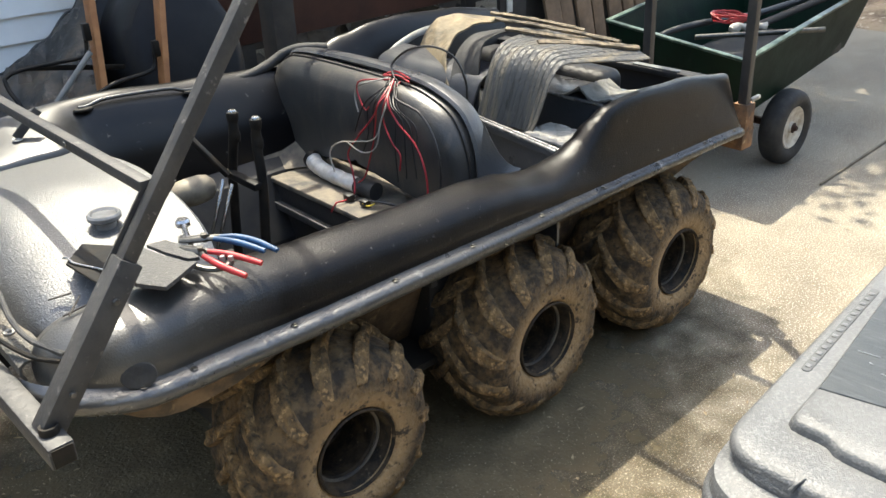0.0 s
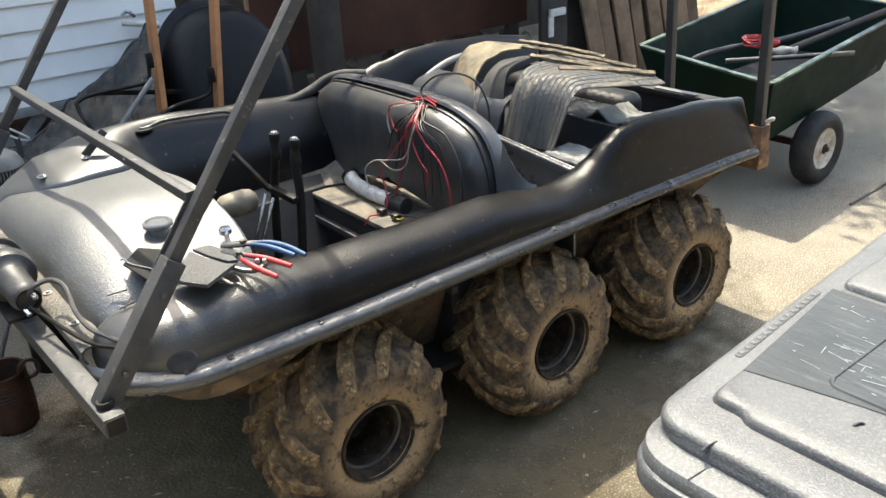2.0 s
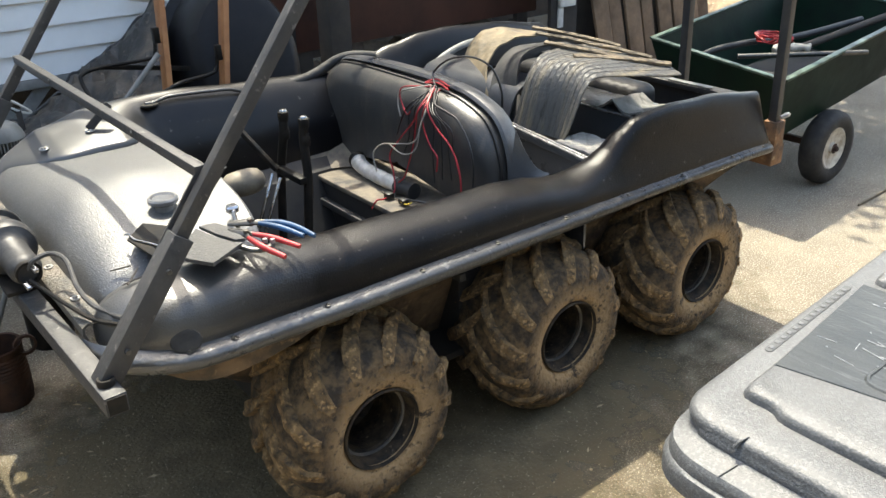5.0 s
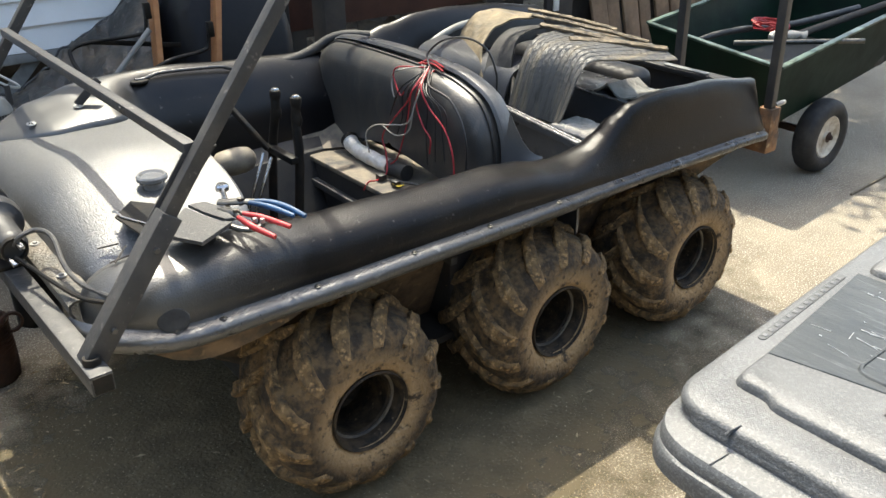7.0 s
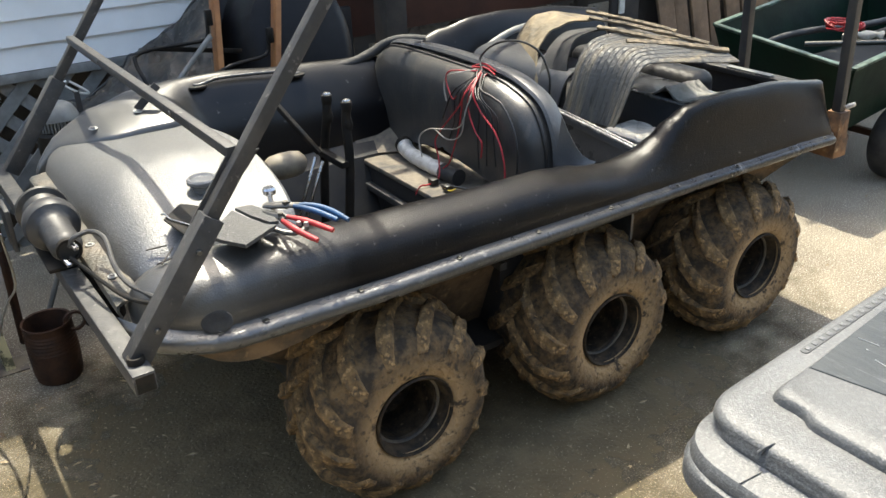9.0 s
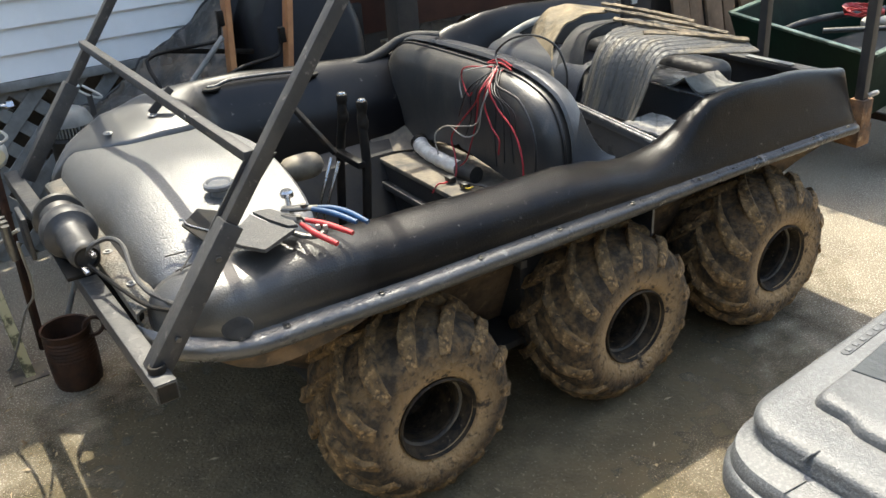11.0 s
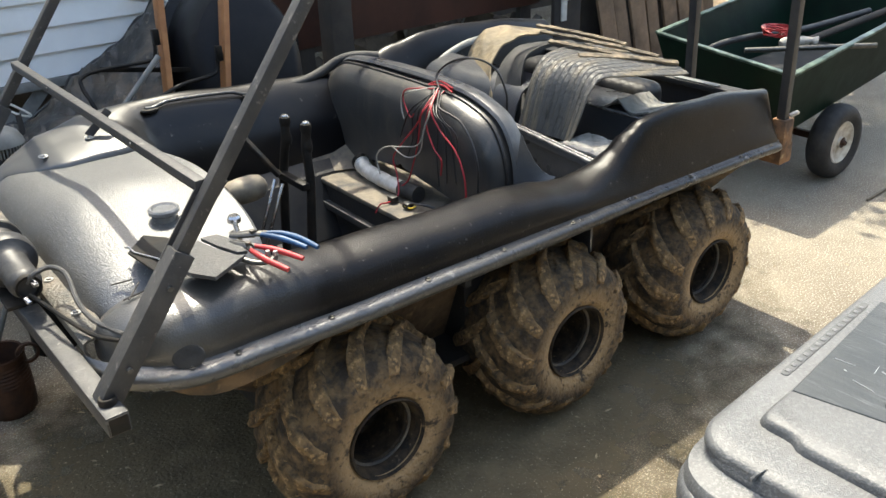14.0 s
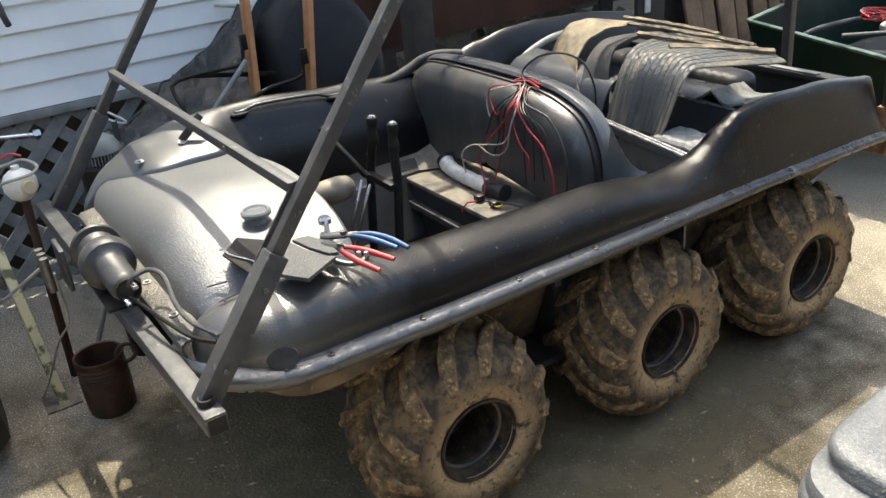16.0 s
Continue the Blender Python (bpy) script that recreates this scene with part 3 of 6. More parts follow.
for i in range(41):
    y = 0.15 + 2 * (YC - 0.15) * i / 40
    w = 0.003 * noise.noise((y * 14, 0, 5))
    rows.append([Vector((x, y, z + w)) for x, z in [(-0.528, 0.742), (-0.55, 0.739), (-0.572, 0.737), (-0.582, 0.731), (-0.584, 0.715), (-0.578, 0.700)]])
part("front_lip", skin(rows, 0.005), M_LIP, vehicle, "dirty brown-edged front lip of the hull")
lip_screw = lathe([(0.0, 0.006), (0.006, 0.005), (0.007, 0.0), (0.014, 0.0), (0.015, -0.003)], sides=14)
o = part("screw", lip_screw, M_WASHER, vehicle, "bright domed screw with a washer")
o.location = (-0.556, 0.27, 0.742)
o.scale = (0.75, 0.75, 0.75)
screw = o
for x, y, z in [(-0.556, 0.46, 0.742), (-0.556, 0.66, 0.742), (-0.556, 0.88, 0.742), (-0.395, 0.992, 0.0), (-0.266, 0.990, 0.0)]:
    o = screw.copy()
    scene.collection.objects.link(o)
    o.location = (x, y, z)
    if x > -0.5:
        o.location.z = rail_z(FAR_ROWS, x, y) + 0.0005
        o.location.z -= 0.0025
        o.scale = (0.9, 0.9, 0.5)
        o.rotation_euler = (0.12, 0, 0)

# the seam lip round the hull, slimmer towards the tail
LIP_SIZE = [(0.2, 1.0), (1.2, 0.68)]
for far in (False, True):
    rows = []
    xs = [NOSE_X - NOSE_R * math.sin(radians(a)) for a in (84, 75, 66, 55, 44, 32, 20, 8)] + [-0.39 + 0.02 * i for i in range(99)] + [TAIL_X - 0.012, TAIL_X]
    for i, x in enumerate(xs):
        y, z = edge_y(x), lerp(FLANGE, x)
        w = 0.0015 * noise.noise((x * 18, 2.0, 1.0)) + 0.0008 * noise.noise((x * 60, 7.0, 1.0))
        f = lerp(LIP_SIZE, x)
        ring = [(y + 0.012, z + 0.020), (y - 0.006 * f, z + 0.014 * f + w), (y - 0.021 * f, z + 0.008 * f + w), (y - 0.028 * f, z - 0.001), (y - 0.028 * f + w, z - 0.012 * f), (y - 0.023 * f, z - 0.023 * f), (y - 0.014 * f, z - 0.027 * f), (y + 0.01, z - 0.020 * f)]
        rows.append(catmull([Vector((x - 0.03 * (1 - nose(x)) if x < NOSE_X else x, side(b, far), c)) for b, c in ring], 3))
    part("seam_lip", skin(rows, 0.003), M_TRIM, vehicle, "dull black seam lip with scuffed silver-grey top")
bolt_bm = lathe([(0.0, 0.005), (0.004, 0.0045), (0.0045, 0.0015), (0.0075, 0.001), (0.008, 0.0)], sides=14)
first = None
for far in (False, True):
    for x in (-0.432, -0.338, -0.12, 0.14, 0.375, 0.62, 0.87, 1.12, 1.37, 1.54):
        if first is None:
            first = part("bolt", bolt_bm, M_BOLT, vehicle)
            o = first
        else:
            o = first.copy()
            scene.collection.objects.link(o)
        o.location = (x, side(edge_y(x) - 0.009 * lerp(LIP_SIZE, x), far), lerp(FLANGE, x) + 0.0135 * lerp(LIP_SIZE, x))

# dark discs in place of the shaded lamp recesses in the two noses
for far in (False, True):
    dish = lathe([(0.0, 0.002), (0.022, 0.002), (0.030, 0.003), (0.034, 0.001), (0.036, -0.012)], sides=28)
    o = part("lamp_socket", dish, M_RUBBER, vehicle, "dark disc in place of a shaded lamp recess")
    way = Vector((-0.32, 0.86 if far else -0.86, 0.36))
    o.matrix_basis = Matrix.Translation((-0.4335, side(0.001, far), 0.712)) @ way.to_track_quat("Z", "Y").to_matrix().to_4x4() @ Matrix.Diagonal((0.88, 0.68, 0.4, 1))

# lower tub
rows = []
for x, zb, zt, y0 in [(-0.50, 0.62, 0.660, 0.20), (-0.44, 0.57, 0.654, 0.20), (-0.36, 0.48, 0.650, 0.22), (-0.22, 0.34, 0.648, 0.27), (-0.05, 0.22, 0.650, 0.29), (1.30, 0.20, 0.645, 0.29), (1.42, 0.30, 0.635, 0.24), (1.54, 0.46, 0.63, 0.12), (1.60, 0.53, 0.626, 0.11), (1.64, 0.545, 0.622, 0.12)]:
    half = [(0.012 if x < 1.5 else 0.05, zt), (max(0.04, y0 - 0.09), zt - 0.085 if -0.1 < x < 1.35 else zt - 0.022), (y0 + 0.02, zb + 0.05), (y0 + 0.09, zb)]
    half[0] = (max(half[0][0], edge_y(min(x, TAIL_X)) + 0.012), zt)
    pts = half + [(YC, zb - 0.01)] + [(2 * YC - y, z) for y, z in reversed(half)]
    rows.append([Vector((x, y, z)) for y, z in pts])
under = [(-0.50, 0.650), (-0.47, 0.632), (-0.435, 0.608), (-0.395, 0.590), (-0.355, 0.582), (-0.31, 0.581), (-0.25, 0.586), (-0.19, 0.597), (-0.12, 0.618), (-0.02, 0.640)]
part("hull_flange", skin([[Vector((x, 0.012 + edge_y(x), lerp(FLANGE, x) - 0.022)), Vector((x, 0.024 + edge_y(x), 0.4 * zl + 0.6 * 0.645)), Vector((x, 0.031 + 0.8 * edge_y(x), zl))] for x, zl in under], 0.004), M_LOWER, vehicle, "tan dusty flange of the lower hull under the seam")
part("lower_hull", skin(rows, 0.008), M_LOWER, vehicle, "tan dust-covered lower hull")


TYRE_W, LUGS = 0.275, 13


def tyre_mesh(out):
    """Balloon tyre lying round the y axis; its outer wall is at y = 0 and it goes inwards from there."""
    W = TYRE_W
    prof = [(0.101, 0.020), (0.106, 0.004), (0.118, -0.008), (0.150, -0.016), (0.186, -0.014), (0.210, 0.000), (0.228, 0.024), (0.238, 0.060), (0.242, 0.105), (0.242, W - 0.105), (0.238, W - 0.06), (0.228, W - 0.024),
            (0.210, W), (0.186, W + 0.014), (0.150, W + 0.016), (0.118, W + 0.006), (0.101, W - 0.020)]
    bm = lathe([(r, -out * h) for r, h in prof], "y", 84, closed=True)
    for v in bm.verts:
        n = noise.noise(v.co * 14) * 0.006 + noise.noise(v.co * 45) * 0.003
        r = Vector((v.co.x, 0, v.co.z)).length
        if r > 0.125:
            v.co *= 1 + n / r
    return bm


def lug_mesh(out, half, seed):
    """One tread lug, from the wall over the shoulder to the middle of the tread."""
    cross = [(-1.0, -0.012), (-0.88, 0.5), (-0.74, 0.9), (-0.25, 1.0), (0.25, 0.97), (0.72, 0.88), (0.88, 0.45), (1.0, -0.012)]
    lug, g = bmesh.new(), []
    for t in range(9):
        u = t / 8
        h = [-0.012, 0.000, 0.020, 0.044, 0.068, 0.092, 0.113, 0.130, 0.145][t]
        base = [0.184, 0.206, 0.223, 0.233, 0.238, 0.241, 0.242, 0.242, 0.242][t]
        top = [0.003, 0.008, 0.015, 0.019, 0.020, 0.020, 0.020, 0.019, 0.014][t]
        width = [0.085, 0.100, 0.112, 0.112, 0.104, 0.096, 0.090, 0.084, 0.072][t]
        a = -0.60 * u ** 1.25
        hh = h if half == 0 else TYRE_W - h
        row = []
        for c, up in cross:
            r = base + (up * top if up > 0 else up)
            wob = 0.012 * noise.noise((a * 9 + c * 1.5, hh * 40, seed * 3.7)) + 0.006 * noise.noise((a * 25 + c * 5, hh * 90, seed * 1.3))
            ww = width * (1 + 0.18 * noise.noise((seed * 2.1, t * 0.7, c)))
            lean = (-0.006 if t < 2 else 0) * max(up, 0)
            row.append(lug.verts.new(((r + wob) * math.cos(a + c * ww), -out * (hh + (lean if half == 0 else -lean)), (r + wob) * math.sin(a + c * ww))))
        g.append(row)
    for p, q in zip(g, g[1:]):
        for c in range(len(cross) - 1):
            lug.faces.new((p[c], p[c + 1], q[c + 1], q[c]))
    lug.faces.new(g[0])
    lug.faces.new(g[-1])
    return lug


def shared(src, used):
    """The object itself at first, then copies on the same mesh."""
    if src.name not in used:
        used.add(src.name)
        return src
    o = src.copy()
    scene.collection.objects.link(o)
    return o


for far in (False, True):
    out = 1 if far else -1
    used = set()
    tyre_ob = mesh_object("tyre", tyre_mesh(out), M_TYRE_BODY)
    tyre_ob["label"] = "balloon tyre caked in dried mud"
    rim_bm = lathe([(0.100, out * 0.004), (0.107, out * 0.010), (0.110, out * 0.006), (0.108, -out * 0.004), (0.101, -out * 0.008), (0.096, -out * 0.016), (0.094, -out * 0.045), (0.088, -out * 0.050), (0.086, -out * 0.15),
                    (0.070, -out * 0.165), (0.040, -out * 0.16), (0.036, -out * 0.14), (0.0, -out * 0.138)], "y", 48)
    rim_ob = mesh_object("rim", rim_bm, M_WHEEL)
    rim_ob["label"] = "deep black steel rim, scuffed at the bead"
    lugs = [[mesh_object("tread_lug", lug_mesh(out, half, k + 5 * half + (11 if far else 0)), M_TYRE) for k in range(5)] for half in (0, 1)]
    for n, x in enumerate((0.0, 0.655, 1.285)):
        hub = new("wheel")
        hub.location = (x, side(-0.004, far), 0.288)
        hub.parent = vehicle
        for src in (tyre_ob, rim_ob):
            o = shared(src, used)
            o.parent = hub
            o.rotation_euler = (0, (0.0, 1.3, 2.5)[n], 0)
        for half in (0, 1):
            for k in range(LUGS):
                o = shared(lugs[half][(k * 2 + n) % 5], used)
                o.parent = hub
                o.rotation_euler = (0, -2 * math.pi * (k + 0.5 * half) / LUGS + 0.3 * n, 0)
        o = part("bead_edge", lathe([(0.090, -out * 0.042), (0.0945, -out * 0.040), (0.0945, -out * 0.034), (0.088, -out * 0.036)], "y", 48, closed=True), M_BOX, hub, "dusty worn rim edge")
for x in (0.0, 0.655, 1.285):
    part("axle", beam((x, 0.17, 0.288), (x, 1.01, 0.288), 0.04, 0.04), M_STEEL, vehicle)

# cockpit
for far in (False, True):
    part("cockpit_liner", skin([[Vector((x, side(y, far), z)) for y, z in ((0.345, 0.26), (0.325, 0.40), (0.235, 0.585), (0.175, 0.625))] for x in (-0.17, 0.1, 0.4, 0.69)], 0.005), M_LINER, vehicle, smooth=False)
part("cockpit_floor", box((-0.16, 0.18, 0.24), (1.55, 1.0, 0.26)), M_LINER, vehicle)
part("dash_wall", box((-0.165, 0.2, 0.26), (-0.15, 0.98, 0.78)), M_LINER, vehicle)
part("seat_base", box((0.425, 0.21, 0.262), (0.66, 0.97, 0.560), 0.008), M_LINER, vehicle, "black box below the seat")
part("seat_board", box((0.415, 0.165, 0.562), (0.66, 1.03, 0.580), 0.005), M_BOX, vehicle, "worn brown-grey seat board with scuffs")
part("side_panel", skin([[Vector((0.435, 0.965, 0.584)), Vector((0.40, 1.035, 0.665))], [Vector((0.60, 0.88, 0.584)), Vector((0.60, 1.045, 0.68))]], 0.006), M_BOX, vehicle, "worn grey board sloping up beside the seat", False)
part("seat_rail", beam((0.40, 0.16, 0.50), (0.41, 1.04, 0.50), 0.022, 0.022), M_STEEL, vehicle, "thin steel rail below the seat")
part("floor_rail", beam((0.20, 0.16, 0.42), (0.20, 1.04, 0.42), 0.02, 0.02), M_STEEL, vehicle)

# the padded seat back, rounded at both ends, with a cord along its seam
SB0, SB1 = 0.235, 1.15


def seat_outline(u):
    """The rounded outline of the seat back: u runs from one foot over the top to the other."""
    pts = [(SB0 + 0.02, 0.590), (SB0 - 0.005, 0.68), (SB0 + 0.005, 0.78), (SB0 + 0.06, 0.865), (SB0 + 0.16, 0.905), (0.5, 0.918), (0.68, 0.922), (SB1 - 0.18, 0.918), (SB1 - 0.08, 0.895), (SB1 - 0.015, 0.82), (SB1, 0.70), (SB1 - 0.02, 0.590)]
    return catmull([(y, z, 0) for y, z in pts], 6)


outline = seat_outline(0)
mid = Vector((YC + 0.08, 0.66, 0))


def seat_point(p, inset, depth):
    """p on the outline, pulled towards the middle; depth forward of the back board."""
    q = p + (mid - p) * inset
    lean = 0.645 - 0.05 * (0.92 - q.y)
    thin = 1 - 0.28 * min(1.0, max(0.0, (0.78 - q.y) / 0.17)) if depth > 0 else 1.0
    return Vector((lean - depth * thin, q.x, q.y))


rows = [[seat_point(p, i, d) for i, d in ((0.0, 0.0), (0.0, 0.035), (0.02, 0.062), (0.08, 0.082), (0.2, 0.092), (0.45, 0.096), (0.75, 0.097), (0.98, 0.097))] for p in outline]
part("seat_back", skin(rows, 0.006), M_SEAT, vehicle, "padded black vinyl seat back, cracked at one end")
part("seat_cord", tube([seat_point(p, -0.004, 0.036) for p in outline[4:-4]], 0.005, 6, 2), M_WIRE_BLACK, vehicle, "thin black cord along the seat seam")
# moulded bulkhead round the seat back, with a rolled rim
rim_rows = []
for p in outline:
    c = Vector((p.x, p.y, 0))
    row = []
    for out_by, depth in ((0.004, 0.012), (0.014, 0.020), (0.023, 0.014), (0.026, 0.0), (0.024, -0.016), (0.02, -0.03)):
        q = c + (c - mid).normalized() * out_by
        lean = 0.645 - 0.05 * (0.92 - q.y)
        row.append(Vector((lean - depth, q.x, max(q.y, 0.58))))
    rim_rows.append(row)
part("bulkhead_rim", skin(rim_rows, 0.005), M_DECK, vehicle, "rolled black moulding round the seat back")
part("bulkhead", skin([[seat_point(p, i, -0.02) for i in (-0.02, 0.3, 0.98)] for p in outline], 0.008), M_DECK, vehicle)
# flared skirts where the bulkhead meets the side rails
for far in (False, True):
    base = SB1 if far else SB0
    k = 1 if far else -1
    rows = []
    for t in range(9):
        u = t / 8
        top = Vector((0.640 - 0.03 * u, base + k * 0.022, 0.86 - 0.20 * u))
        low = Vector((0.655 + 0.035 * (1 - u) ** 1.5, base + k * (0.11 - 0.01 * u), 0.742 - 0.05 * u))
        row = []
        for n in range(6):
            v = n / 5
            p = top.lerp(low, v)
            p.z -= 0.035 * math.sin(math.pi * v)
            row.append(p)
        rows.append(row)
    part("bulkhead_skirt", skin(rows, 0.005), M_DECK, vehicle)
    if far:
        hump = [Vector(p) for p in [(0.36, 1.12, 0.850), (0.48, 1.11, 0.858), (0.56, 1.11, 0.878), (0.62, 1.10, 0.905), (0.67, 1.07, 0.918), (0.74, 1.03, 0.912)]]
        part("bulkhead_shoulder", tube(hump, 0.017, 12, 6), M_RUBBER, vehicle)

# rear compartment
part("divider", beam((0.838, 0.13, 0.736), (0.886, 1.10, 0.796), 0.022, 0.018), M_DECK, vehicle, "black cross rail with a worn bright edge")
part("pit_wall", skin([[Vector((0.845, 0.12, 0.735)), Vector((0.845, 0.12, 0.34))], [Vector((0.890, 1.06, 0.79)), Vector((0.890, 1.06, 0.34))]], 0.008), M_DECK, vehicle, smooth=False)
part("rear_deck", box((0.86, 0.10, 0.645), (1.57, 1.08, 0.667), 0.004), M_LINER, vehicle)
part("rear_seat_hump", box((1.33, 0.36, 0.660), (1.46, 0.96, 0.815), 0.04, 4), M_LINER, vehicle, "black moulded hump of the rear seat")
part("rear_ledge", box((1.145, 0.11, 0.622), (1.34, 0.60, 0.784), 0.006), M_DECK, vehicle, "black moulded ledge of the rear compartment")
part("ledge_edge", tube([(1.144, 0.15, 0.784), (1.144, 0.24, 0.785), (1.146, 0.42, 0.785), (1.148, 0.59, 0.784)], 0.0055, 8, 4), M_BEAD, vehicle, "worn bright rim of the ledge")
part("transom", box((1.575, 0.10, 0.58), (1.598, 1.08, 0.80), 0.006), M_LINER, vehicle)
part("transom_cap", box((1.548, 0.225, 0.800), (1.572, 0.40, 0.805), 0.002), M_VENT, vehicle, "pale strip on the rear edge")
part("transom_shelf", box((1.545, 0.10, 0.78), (1.595, 1.08, 0.799), 0.004), M_LINER, vehicle)
for y, z, turn in ((0.236, 0.701, 8), (0.300, 0.656, -20)):
    part("sticker", box((-0.001, -0.022, -0.013), (0.001, 0.022, 0.013)), M_LABEL, vehicle, "faded grey warning sticker", False).matrix_basis = pose(0.8395 + 0.048 * (y - 0.12), y, z, turn, 0, -2.4)
for dx, r in ((-0.007, 0.0062), (0.008, 0.0055)):
    part("divider_edge", tube([(0.838 + dx, 0.128, 0.747), (0.862 + dx, 0.55, 0.774), (0.884 + dx, 1.05, 0.804)], r, 10, 4), M_BEAD, vehicle, "glossy worn bead of the cross rail")
part("rear_panel", skin([catmull([(0.884 - 0.006 * (1 - a), 0.50 + 0.50 * a, 0.776 + 0.026 * a), (0.900, 0.50 + 0.49 * a, 0.832), (0.935, 0.50 + 0.48 * a, 0.868), (1.02, 0.50 + 0.47 * a, 0.885)], 4) for a in (0, 0.2, 0.4, 0.6, 0.8, 1.0)], 0.005), M_DECK, vehicle, "curved black front of the rear seat")
part("pit_tray", skin([[Vector((x, y, z)) for y, z in ((0.08, 0.672), (0.20, 0.664), (0.29, 0.640), (YC, 0.628), (0.89, 0.640), (1.06, 0.668))] for x in (0.68, 0.76, 0.835)], 0.006), M_DECK, vehicle)
part("rear_strap", tube([(0.90, 1.045, 0.800), (0.97, 1.045, 0.825), (1.08, 1.045, 0.868), (1.16, 1.045, 0.888), (1.24, 1.045, 0.893)], 0.013, 8, 6, flat=0.45), M_VENT, vehicle, "pale strip along the far rear rail")
part("rear_bumper", beam((1.682, 0.018, 0.588), (1.682, 1.162, 0.588), 0.068, 0.072, 0.004), M_RUSTED, vehicle, "rusty tan square rear beam")
for y in (0.03, 0.405):
    part("rear_post", beam((1.652, y, 0.62), (1.618, y, 1.70), 0.030, 0.028), M_WINCH, vehicle, "dark square rear upright")
    part("post_foot", beam((1.656, y, 0.622), (1.653, y, 0.715), 0.050, 0.052, 0.003), M_RUSTED, vehicle, "rust-stained tan foot of the upright")
part("foot_clamp", tube([(1.63, -0.004, 0.735), (1.645, -0.012, 0.742), (1.668, -0.006, 0.738)], 0.008, 8, 4), M_WASHER, vehicle, "bright worn clamp bolt")
tear = skin([[Vector((1.598 + 0.05 * a + 0.006 * noise.noise((a * 4, b * 5, 2)), 0.02 + 0.05 * b, 0.672 - 0.045 * a + 0.012 * noise.noise((a * 6, b * 6, 8)))) for b in (0, 0.25, 0.5, 0.75, 1)] for a in (0, 0.25, 0.5, 0.75, 1)], 0.003)
part("torn_corner", tear, M_LABEL, vehicle, "pale torn corner of the hull seam")
part("bumper_arm", beam((1.59, 0.25, 0.582), (1.66, 0.25, 0.586), 0.05, 0.06), M_RUSTED, vehicle)
part("hitch_plate", beam((1.60, 0.52, 0.585), (1.95, 0.52, 0.52), 0.16, 0.012), M_RUSTED, vehicle, "rusty tan hitch plate")

# far side grab rail
RAIL = [(x, 1.078, rail_z(FAR_ROWS, x, 1.078) + up) for x, up in ((-0.070, 0.006), (-0.045, 0.007), (-0.020, 0.014), (0.01, 0.018), (0.10, 0.018), (0.20, 0.018), (0.225, 0.013), (0.25, 0.007), (0.28, 0.006))]
part("grab_rail", tube(RAIL, 0.0055, 10), M_TRIM, vehicle, "bent black tube grab rail")
for x in (-0.058, 0.268):
    foot_bm = lathe([(0.0, 0.004), (0.024, 0.004), (0.027, 0.0), (0.024, -0.004), (0.0, -0.004)], sides=18)
    foot_bm.transform(pose(0, 0, 0, 0, 0, 0) @ Matrix.Diagonal((1.1, 0.55, 1, 1)))
    part("rail_foot", foot_bm, M_RIM, vehicle).matrix_basis = pose(x, 1.072, rail_z(FAR_ROWS, x, 1.072) + 0.003, 8, 0, 0)

# front frame
part("front_bar", beam((-0.602, -0.078, 0.684), (-0.632, 1.31, 0.684), 0.041, 0.041), M_STEEL, vehicle, "grey square steel bar")
# Flat dark cap stands in for the shaded hollow of the square bar.
part("bar_end", box((-0.619, -0.0805, 0.667), (-0.585, -0.0785, 0.701), 0.0), M_RIM, vehicle, "dark cap for the shaded open end of the bar")
part("bar_nut", lathe([(0.010, 0.0), (0.0165, 0.0), (0.0165, 0.012), (0.015, 0.014), (0.011, 0.014), (0.010, 0.006), (0.0, 0.005)], sides=18, at=(-0.602, -0.032, 0.704)), M_RIM, vehicle, "black bolt head")
for y in (-0.015, 1.235):
    far = y > YC
    part("post", beam((-0.47, y, 0.87), (0.161, y, 1.70), 0.0265, 0.0265), M_STEEL, vehicle, "grey square steel upright")
    part("sleeve", beam((-0.602, y, 0.695), (-0.415, y, 0.940), 0.041, 0.041), M_STEEL, vehicle, "grey steel socket with bright bolts")
    for k in range(2):
        o = part("sleeve_bolt", lathe([(0.0, 0.006), (0.005, 0.005), (0.006, 0.0)], "y", 10), M_BOLT, vehicle)
        o.location = (-0.555 + 0.10 * k, y - (0.0235 if not far else -0.0235), 0.757 + 0.13 * k)
        o.scale = (1, -1, 1)
for y in (-0.015, 1.235):
    part("roof_rail", beam((0.15, y, 1.712), (1.63, y, 1.712), 0.0265, 0.0265), M_STEEL, vehicle, "grey square steel roof rail")
for x in (0.172, 1.078, 1.605):
    part("roof_bar", beam((x, 0.0, 1.712), (x, 1.22, 1.712), 0.0265, 0.0265), M_STEEL, vehicle, "grey square steel roof bar")
part("roof_bar", beam((1.078, 0.93, 1.712), (1.605, 0.93, 1.712), 0.02, 0.02), M_STEEL, vehicle)
grille = bmesh.new()
for lean in (1, -1):
    for k in range(-18, 31):
        y0 = 0.040 * k
        x0, x1, slope = 1.078, 1.605, 1.4 * lean
        span = sorted(((-y0) / slope if lean > 0 else (0.93 - y0) / slope, (0.93 - y0) / slope if lean > 0 else (-y0) / slope))
        a, b = max(0.0, span[0]), min(x1 - x0, span[1])
        if lean < 0:
            y0 += 0.74
            a, b = max(0.0, (y0 - 0.93) / 1.4), min(x1 - x0, y0 / 1.4)
        if b - a > 0.02:
            beam((x0 + a, y0 + slope * a, 1.728), (x0 + b, y0 + slope * b, 1.728), 0.0042, 0.003, 0, bm=grille)
